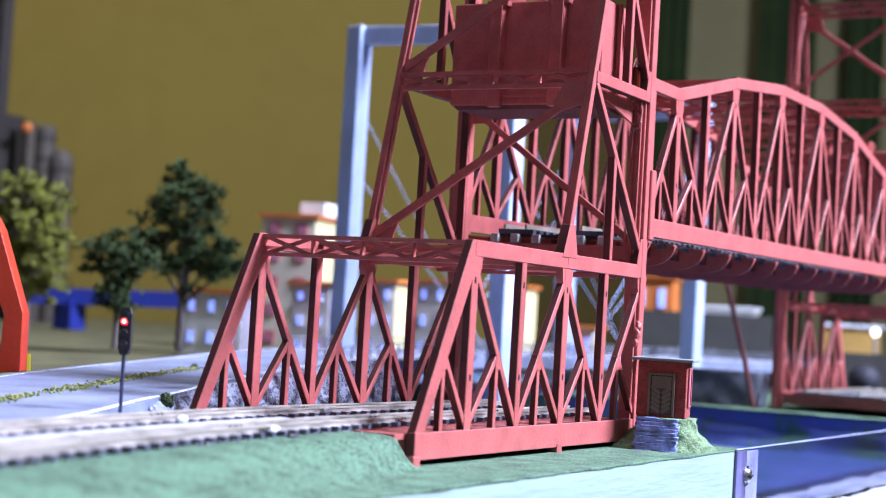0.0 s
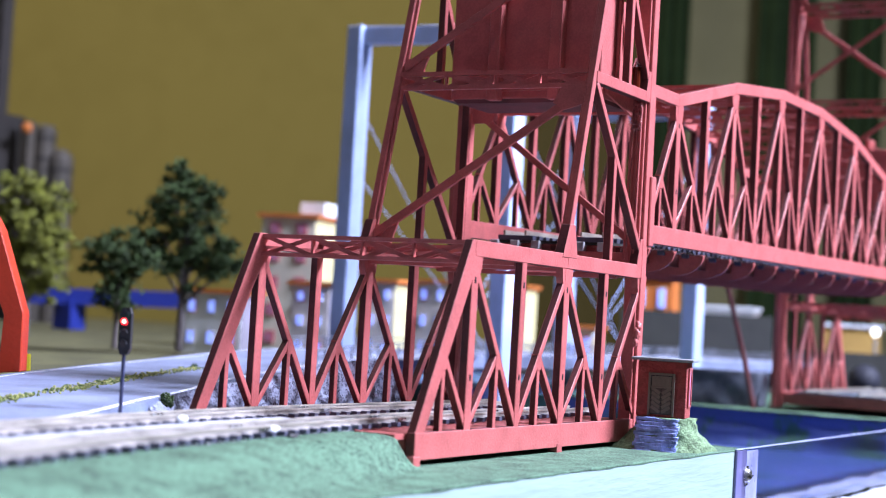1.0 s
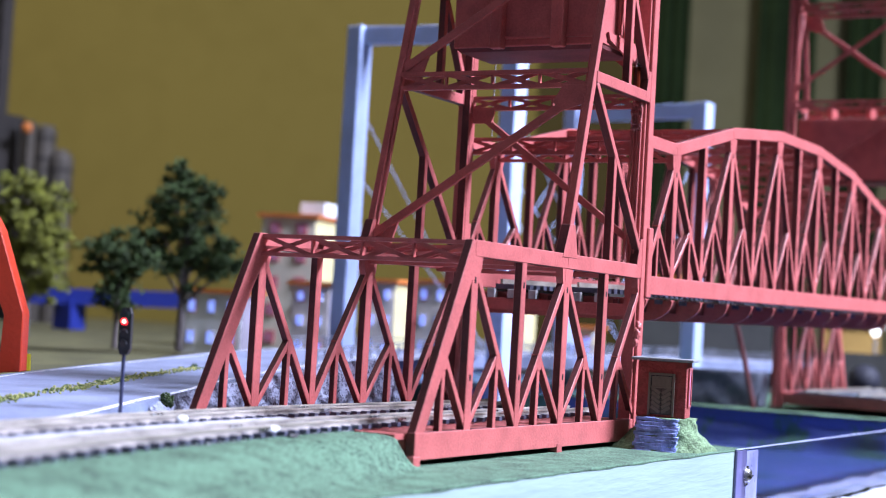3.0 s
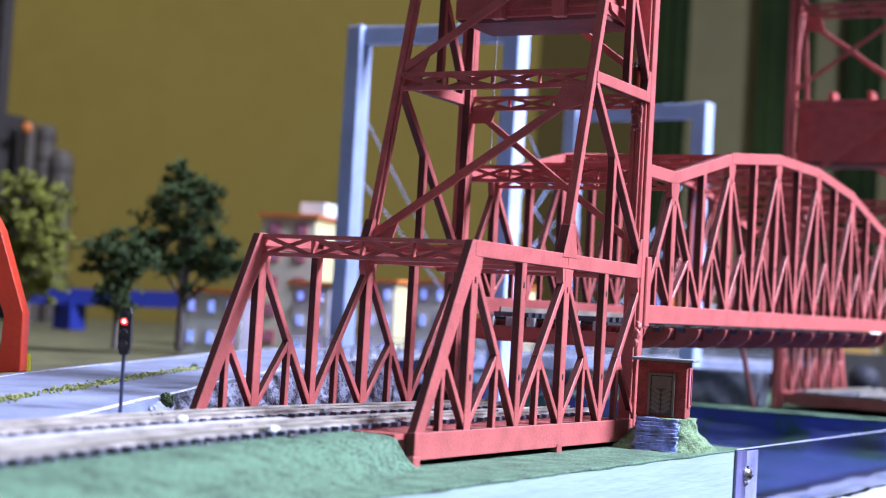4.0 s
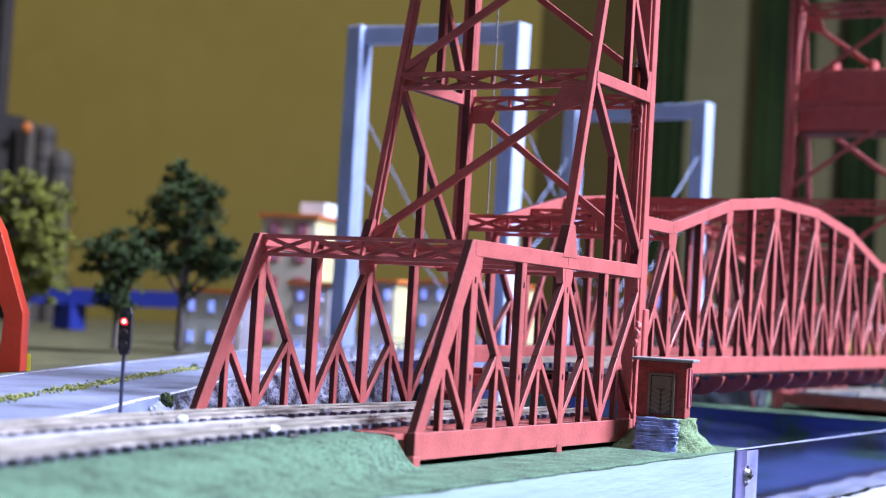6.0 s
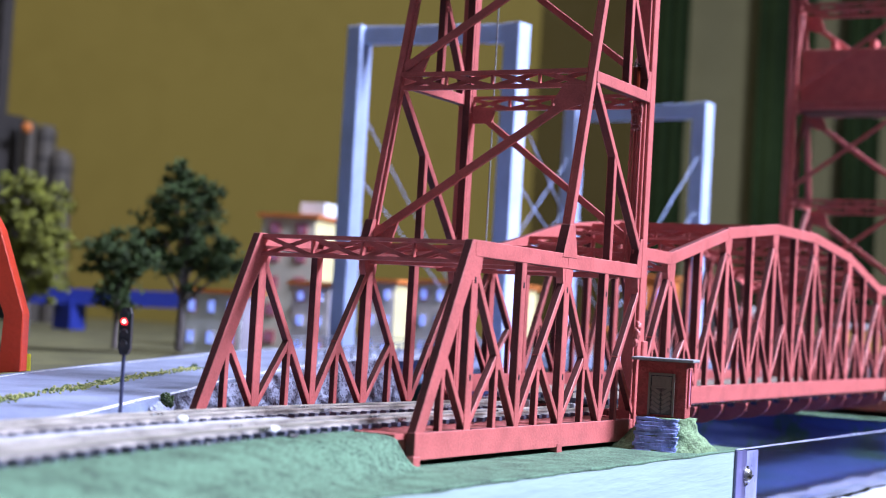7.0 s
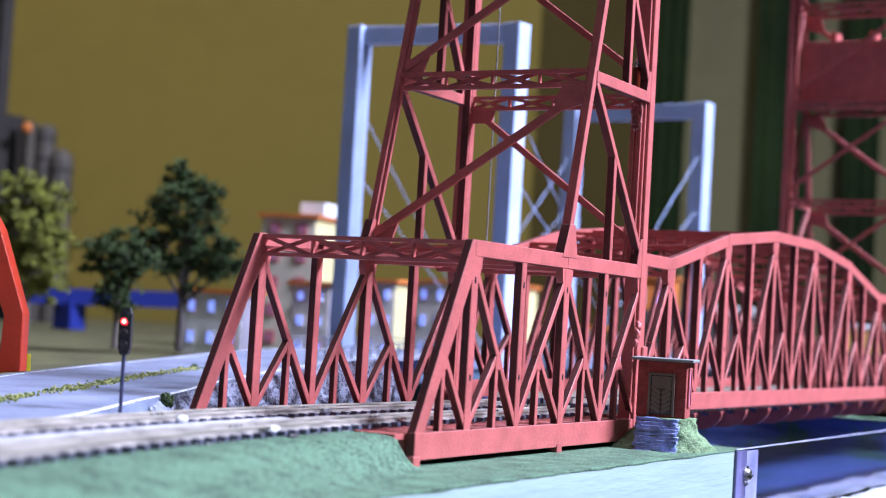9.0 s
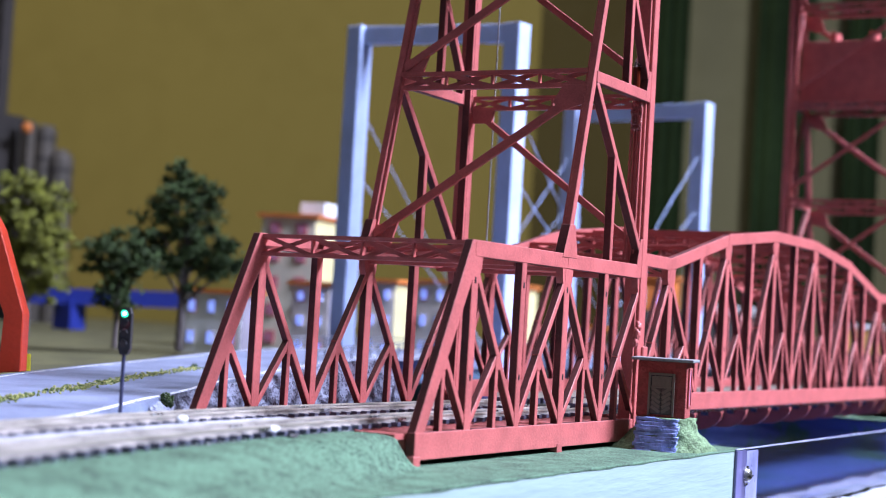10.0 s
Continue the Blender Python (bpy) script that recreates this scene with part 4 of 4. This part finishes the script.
# ---- cable bridge portals ----
def build_portal(a, b, top, foot, group):
    """A portal of two square posts at a and b and a cross beam, with stay cables."""
    a, b = Vector(a), Vector(b)
    mid = (a + b) / 2
    t = thing("bridge_pylon", "pale blue square metal pylon portal of the cable bridge", "pylon", (mid.x, mid.y, foot), group=group)
    h = 0.178
    for p in (a, b):
        bm = box(-h, h, -h, h, foot, top)
        bm.transform(Matrix.Translation((p.x, p.y, 0)) @ Matrix.Rotation(radians(-10), 4, "Z"))
        part("post", bm, PYLON, t, bevel=0.012)
    part("cross_beam", beam((a.x, a.y - h - 0.002, top - 0.18), (b.x, b.y + h + 0.002, top - 0.18), 0.24, 0.33, (0, 0, 1)), PYLON, t, bevel=0.01)
    return a, b


def stay(p, q):
    d = thing("stay_cable", "thin pale stay cable of the road bridge", "cable", p, group="stay cables")
    part("wire", rod(p, q, 0.011, seg=6), PYLON, d)


def build_cable_bridge():
    P1 = ((14.325, 9.825), (14.64, 6.60))
    P2 = ((22.77, 9.08), (22.43, 5.77))
    for P, top, z in ((P1, 6.5, -1.0), (P2, 6.16, -1.0)):
        build_portal((*P[0], 0), (*P[1], 0), top, z, "pylons of the cable bridge")
        for i, p in enumerate(P):
            for sgn in (-1, 1):
                for zt, ln in ((4.93, 4.9), (3.68, 5.0)):
                    if (sgn < 0) == (P is P1):
                        continue
                    stay((p[0] + sgn * 0.19, p[1], zt), (p[0] + sgn * ln, p[1] - 0.1 * sgn * ln + (-0.0), 0.42))
    # guard rails
    for off in (0.03, RW - 0.03):
        pts = [p for p in road_line(off, 0.0, 6) if p.x > (8.5 if off < 1 else 12.0)]
        t = thing("guard_rail", "grey two-bar guard rail along the road bridge", "guard rail", (14, 7, 0.3), group="guard rails")
        for z in (0.11, 0.21):
            # one bent bar, swept along the kerb
            bm = bmesh.new()
            rings = []
            for i, p in enumerate(pts):
                d = pts[min(i + 1, len(pts) - 1)] - pts[max(i - 1, 0)]
                n = Vector((-d.y, d.x, 0)).normalized() * 0.012
                rings.append([bm.verts.new(p + n * u + Vector((0, 0, z + 0.014 * v))) for u, v in ((-1, -1), (1, -1), (1, 1), (-1, 1))])
            for a, b in zip(rings, rings[1:]):
                for i in range(4):
                    bm.faces.new((a[i], a[(i + 1) % 4], b[(i + 1) % 4], b[i]))
            bm.faces.new(rings[0]), bm.faces.new(rings[-1][::-1])
            part("bar", bm, GUARD, t)
        for p in pts:
            part("post", box(p.x - 0.014, p.x + 0.014, p.y - 0.014, p.y + 0.014, p.z, p.z + 0.225), GUARD, t)


build_cable_bridge()


def build_abutment():
    def rock(p0, p1, depth, z0, z1, seed):
        p0, p1 = Vector(p0), Vector(p1)
        n = Vector((0, 0, 1)).cross(p1 - p0).normalized()
        fn = lambda u, v: p0 + (p1 - p0) * u + Vector((0, 0, z0 + (z1 - z0) * v)) + n * (depth * (v - 0.5) + 0.12 * noise.noise((u * 6, v * 2 + seed, seed)) + 0.05 * noise.noise((u * 22, v * 6, seed)))
        bm = sheet(fn, span_of(0, 1, 40), span_of(0, 1, 10))
        r = bmesh.ops.extrude_face_region(bm, geom=bm.faces[:])
        bmesh.ops.translate(bm, vec=n * 0.6, verts=[v for v in r["geom"] if isinstance(v, bmesh.types.BMVert)])
        single("rock_face", bm, SHALE, "grey plaster rock face of the far abutment", "rock", "structure", smooth=True)

    rock((17.75, 5.6, 0), (17.9, 2.7, 0), 0.2, -0.4, 0.32, 4)


build_abutment()


def build_cable():
    pts = [Vector(p) for p in ((17.5, 3.32, 1.99), (17.5, 3.21, 1.62), (17.5, 3.12, 1.32), (17.5, 3.0, 0.9), (17.5, 2.89, 0.52), (17.5, 2.78, 0.08), (17.5, 2.68, -0.34))]
    t = thing("hanging_cable", "brown-red cable hanging slack to the far shore", "cable", pts[-1])
    bm = bmesh.new()
    for a, b in zip(pts, pts[1:]):
        rod(a, b, 0.05, seg=8, bm=bm)
    part("sheath", bm, MAROON, t)


build_cable()


# ---- background models ----
def house(name, label, d, s0, s1, depth, z0, z1, floors, cols, wall, side, roof=TERRA, pane=None):
    """A block house d ahead of the camera from s0 to s1 sideways."""
    mid = room(d, (s0 + s1) / 2, z0)
    t = thing(name, label, "house", mid, group="model town")
    R = Matrix((( *AHEAD, 0), (*(-SIDE), 0), (0, 0, 1, 0), (0, 0, 0, 1))).transposed()
    base = Matrix.Translation(mid) @ R @ Matrix.Rotation(radians(-18), 4, "Z")

    def local(bm):
        bm.transform(base)
        return bm

    w, h = (s1 - s0) / 2, z1 - z0
    part("wall", local(box(0, depth, -w, w, 0, h)), wall, t)
    part("roof", local(box(-0.1, depth + 0.1, -w - 0.1, w + 0.1, h + 0.004, h + 0.1)), roof, t)
    for f in range(floors):
        for c in range(cols):
            y = -w + (c + 0.5) * 2 * w / cols
            z = (f + 0.35) * h / floors
            win = part("window", local(box(-0.03, 0.02, y - 0.40 * w / cols, y + 0.40 * w / cols, z, z + 0.46 * h / floors)), REDWIN if pane or (c + f) % 3 == 0 else CREAM, t)
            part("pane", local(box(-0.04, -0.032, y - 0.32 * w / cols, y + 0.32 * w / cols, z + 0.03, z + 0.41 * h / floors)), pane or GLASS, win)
    # thin panel gives this side its own colour, apart from the front wall's
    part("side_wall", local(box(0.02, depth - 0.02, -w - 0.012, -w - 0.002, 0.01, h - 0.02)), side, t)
    return t, base, w, h


def build_town():
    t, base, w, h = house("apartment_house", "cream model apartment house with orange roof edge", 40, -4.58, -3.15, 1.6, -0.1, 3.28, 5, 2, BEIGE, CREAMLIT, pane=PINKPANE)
    bm = box(0.3, 1.1, -w - 0.1, -w + 0.55, h + 0.104, h + 0.42)
    bm.transform(base)
    part("roof_hut", bm, WHITE, t, "white hut on the roof")
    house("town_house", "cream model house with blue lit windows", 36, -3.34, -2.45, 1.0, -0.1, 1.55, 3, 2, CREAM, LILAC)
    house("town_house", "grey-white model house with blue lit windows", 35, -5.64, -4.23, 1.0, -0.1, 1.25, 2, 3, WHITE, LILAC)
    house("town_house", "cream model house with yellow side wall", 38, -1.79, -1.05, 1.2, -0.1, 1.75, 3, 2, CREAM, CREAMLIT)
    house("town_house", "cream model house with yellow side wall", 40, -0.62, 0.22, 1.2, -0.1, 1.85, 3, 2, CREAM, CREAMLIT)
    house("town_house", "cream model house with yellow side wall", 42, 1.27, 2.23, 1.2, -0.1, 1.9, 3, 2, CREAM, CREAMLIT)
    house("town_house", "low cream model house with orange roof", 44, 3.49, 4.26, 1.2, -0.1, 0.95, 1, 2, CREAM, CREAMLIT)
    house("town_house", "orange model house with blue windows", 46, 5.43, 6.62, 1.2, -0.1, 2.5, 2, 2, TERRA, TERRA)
    house("town_house", "long cream model house on the far shore", 55, 8.81, 10.74, 1.2, 0.6, 1.9, 1, 3, WHITE, CREAM, WHITE)
    house("town_house", "long ochre model building with a white roof on the far shore", 52, 12.43, 14.17, 1.2, -0.3, 1.5, 1, 0, OCHRE, OCHRE, WHITE)
    p = room(45, 12.20, 1.32)
    t = thing("globe_lamp", "bright white globe lamp on a thin mast", "lamp", (p.x, p.y, -0.3))
    bm = bmesh.new()
    bmesh.ops.create_uvsphere(bm, u_segments=16, v_segments=10, radius=0.115, matrix=Matrix.Translation(p))
    part("globe", bm, GLOBE, t, "glowing white globe", smooth=True)
    part("mast", rod((p.x, p.y, -0.3), (p.x, p.y, 1.14), 0.05, seg=8), SLATE, t)
    p = room(40, 10.62, 0.08)
    bm = bmesh.new()
    bmesh.ops.create_uvsphere(bm, u_segments=24, v_segments=14, radius=0.4, matrix=Matrix.Translation(p))
    single("dark_ball", bm, BLACKBLUE, "dark blue painted ball on the far shore", "ball", at=(p.x, p.y, -0.3), smooth=True)


build_town()


def build_blue():
    d = 50
    t = thing("blue_viaduct", "royal blue model viaduct beam on short piers", "viaduct", room(d, -10.43, 0), group="")
    a, b = room(d, -13.24, 1.05), room(d, -7.71, 1.05)
    part("beam", beam(a + Vector((0, 0, -0.08)), b + Vector((0, 0, 0.05)), 0.8, 0.5, (0, 0, 1)), BLUE, t)
    p = room(d, -11.45, 0)
    part("pier", box(p.x - 0.35, p.x + 0.35, p.y - 0.35, p.y + 0.35, 0.0, 0.9), BLUE, t)


build_blue()


def build_arch():
    base = room(17.6, -4.72, 0)
    t = thing("orange_arch", "bright orange-red arched plate standing beside the road", "arch", (base.x, base.y, 0.06))
    outer = [room(17.6, a, b) for a, b in ((-4.524, 0.13), (-4.536, 0.772), (-4.845, 1.668), (-5.216, 2.314))]
    inner = [room(17.6, a, b) for a, b in ((-4.771, 0.103), (-4.746, 0.735), (-4.969, 1.278), (-5.401, 1.809))]
    pts = outer + inner[::-1]
    bm = bmesh.new()
    f = [bm.verts.new(p) for p in pts]
    g = [bm.verts.new(p + AHEAD * 0.28) for p in pts]
    n = len(pts)
    for i in range(3):
        bm.faces.new((f[i], f[i + 1], f[n - 2 - i], f[n - 1 - i]))
        bm.faces.new((g[i], g[n - 1 - i], g[n - 2 - i], g[i + 1]))
    for i in range(n):
        bm.faces.new((f[i], g[i], g[(i + 1) % n], f[(i + 1) % n]))
    part("arch_plate", bm, ORANGE, t, bevel=0.01)
    b = room(18.4, -4.68, 0.1)
    single("yellow_post", rod((b.x, b.y, -0.05), (b.x, b.y, 0.30), 0.075, 0.06, seg=12), YELLOW, "small yellow plastic post behind the arch", "post", at=(b.x, b.y, -0.05))


build_arch()


def tree(name, label, base, height, trunk, blobs, leaf, seed, leafsize=0.11, n=420):
    """Tapered trunk, limbs out to each clump, and clumps of many small leaf tufts. blobs: side offset, height, radius."""
    rng = random.Random(seed)
    base = Vector(base)
    t = thing(name, label, "tree", base, group="trees")
    bm = rod(base, base + Vector((0, 0, height * 0.8)), trunk, trunk * 0.35, 10)
    for s, z, r in blobs:
        p = base + SIDE * s + Vector((0, 0, z))
        q = base + Vector((0, 0, max(height * 0.25, z - 0.35 * height * rng.uniform(0.4, 1))))
        rod(q, p, trunk * 0.45, trunk * 0.15, 6, bm)
    part("trunk", bm, BARK, t)
    bm = bmesh.new()
    tufts = []
    for s, z, r in blobs:
        for k in range(max(6, int(32 * r))):
            v = Vector((rng.gauss(0, 1), rng.gauss(0, 1), rng.gauss(0, 0.8))).normalized() * r * rng.uniform(0.25, 1.15)
            tufts.append((base + SIDE * s + Vector((0, 0, z)) + v, rng.uniform(0.10, 0.19)))
    for c0, r in tufts:
        for k in range(46):
            v = Vector((rng.gauss(0, 1), rng.gauss(0, 1), rng.gauss(0, 0.7)))
            c = c0 + v * r * 0.52
            m = Matrix.Translation(c) @ Euler((rng.uniform(0, 6), rng.uniform(0, 6), rng.uniform(0, 6))).to_matrix().to_4x4()
            ls = leafsize * rng.uniform(0.3, 0.7)
            vs = [bm.verts.new(m @ Vector(q)) for q in ((-ls, 0, 0), (0, -ls * 0.6, 0.02), (ls, 0, 0), (0, ls * 0.6, 0.02))]
            bm.faces.new(vs)
    part("crown", bm, leaf, t)


def build_trees():
    d = 32
    b = room(d, -5.12, 0.05)
    tree("tree", "dark green model tree with a slim grey trunk", b, 3.6, 0.09,
         [(-0.05, 3.3, 0.42), (0.3, 3.05, 0.42), (-0.25, 2.85, 0.5), (0.15, 2.5, 0.5), (-0.5, 2.35, 0.45), (0.25, 2.1, 0.5), (-0.35, 1.9, 0.5), (0.7, 1.95, 0.4), (-0.7, 2.0, 0.35), (0.75, 1.6, 0.33), (0.1, 1.65, 0.4), (-0.15, 3.55, 0.22)], LEAF, 11)
    d = 31
    b = room(d, -6.19, 0.05)
    tree("tree", "low dark green model tree beside the taller one", b, 2.2, 0.07,
         [(-0.3, 1.95, 0.36), (0.2, 2.0, 0.36), (-0.4, 1.55, 0.34), (0.15, 1.5, 0.42), (0.4, 1.75, 0.36), (-0.1, 1.15, 0.32), (0.05, 0.9, 0.25)], LEAF, 12)
    d = 34
    b = room(d, -8.70, 0.05)
    tree("tree", "olive green model tree with drooping crown", b, 3.2, 0.08,
         [(-0.4, 3.0, 0.5), (0.15, 3.05, 0.5), (0.4, 2.6, 0.55), (-0.5, 2.5, 0.6), (0.0, 2.3, 0.6), (0.5, 2.1, 0.55), (-0.55, 1.9, 0.55), (0.1, 1.7, 0.55), (0.4, 1.4, 0.45), (-0.4, 1.4, 0.45), (-0.9, 2.3, 0.5), (0.25, 1.1, 0.32), (0.1, 2.7, 0.6)], LEAF2, 13)


build_trees()


def build_back_left():
    d = 60

    def drum(label, q, r, z, dome):
        """A round silo with a domed cap and hoops."""
        t = thing("silo", label, "silo", q, group="silos")
        part("drum", rod((q.x, q.y, -0.05), (q.x, q.y, z), r, seg=24), SILO, t, smooth=False)
        bm = bmesh.new()
        bmesh.ops.create_uvsphere(bm, u_segments=24, v_segments=12, radius=r, matrix=Matrix.Translation((q.x, q.y, z)) @ Matrix.Diagonal((1, 1, dome / r, 1)))
        part("cap", bm, SILO, t, smooth=True)
        for k in range(5):
            part("hoop", rod((q.x, q.y, z - 0.4 - k * 0.8), (q.x, q.y, z - 0.3 - k * 0.8), r + 0.03, seg=24), GREYB, t)

    t = thing("dark_factory", "dark grey model factory block with a tall chimney", "factory", room(d, -16.94, 0))
    c = room(d, -16.94, 0)
    part("block", box(c.x - 0.8, c.x + 0.8, c.y - 0.65, c.y + 1.0, -0.05, 7.65), GREYB, t)
    q = room(d, -17.0, 0)
    part("chimney", box(q.x - 0.28, q.x + 0.28, q.y - 0.28, q.y + 0.28, 7.66, 12.5), GREYB, t)
    q = room(d - 0.6, -15.6, 0)
    part("stair_shaft", box(q.x - 0.2, q.x + 0.2, q.y - 0.2, q.y + 0.2, -0.05, 7.4), SILO, t)
    bm = bmesh.new()
    q = room(d - 1.2, -15.48, 7.1)
    bmesh.ops.create_uvsphere(bm, u_segments=14, v_segments=8, radius=0.2, matrix=Matrix.Translation(q))
    part("warning_light", bm, TERRA, t, "dull orange lamp", smooth=True)
    drum("grey round model silo", room(d + 2, -15.6, 0), 0.42, 7.4, 0.2)
    drum("lower grey round model silo with domed cap", room(d + 2, -14.95, 0), 0.5, 6.2, 0.5)


build_back_left()


# ---- motion ----
def motions():
    # time, height of the near end, lag of the far end in degrees
    drop = [(0, 1.98, 0.60), (0.75, 1.98, 0.60), (0.9, 1.955, 0.64), (1.0, 1.91, 0.70), (1.5, 1.775, 0.70), (2.0, 1.625, 0.70), (2.5, 1.485, 0.70), (4.0, 1.01, 0.70), (4.5, 0.853, 0.70), (5.0, 0.70, 0.65), (5.5, 0.558, 0.60), (7.0, 0.068, 0.44), (7.15, 0.02, 0.28), (7.3, 0.0, 0.1), (7.5, 0.0, 0.0), (10, 0.0, 0.0)]
    rise = lambda a, run: math.tan(radians(a)) * run
    walk(span, [(t, pose(11.0 * K, 1.2 * K, (0.1 + z + rise(a, 5.1)) * K, 0, -a, 0)) for t, z, a in drop])
    walk(weight, [(t, pose(4.4 * K, 1.15 * K, (3.3 + 1.98 - z) * K)) for t, z, a in drop])
    walk(far_weight, [(t, turned(4.4, 1.15, 3.43 + 1.98 - z - rise(a, 10.8))) for t, z, a in drop])
    # the added disc covers the green lamp, then slides down over the red one
    up, down = shutter_at, shutter_at - Vector((0, 0, 0.064))
    at = lambda v: pose(v.x * K, v.y * K, v.z * K, 0, 0, YAW)
    walk(shutter, [(0, at(up)), (9.0, at(up)), (9.1, at(down)), (10, at(down))])


motions()
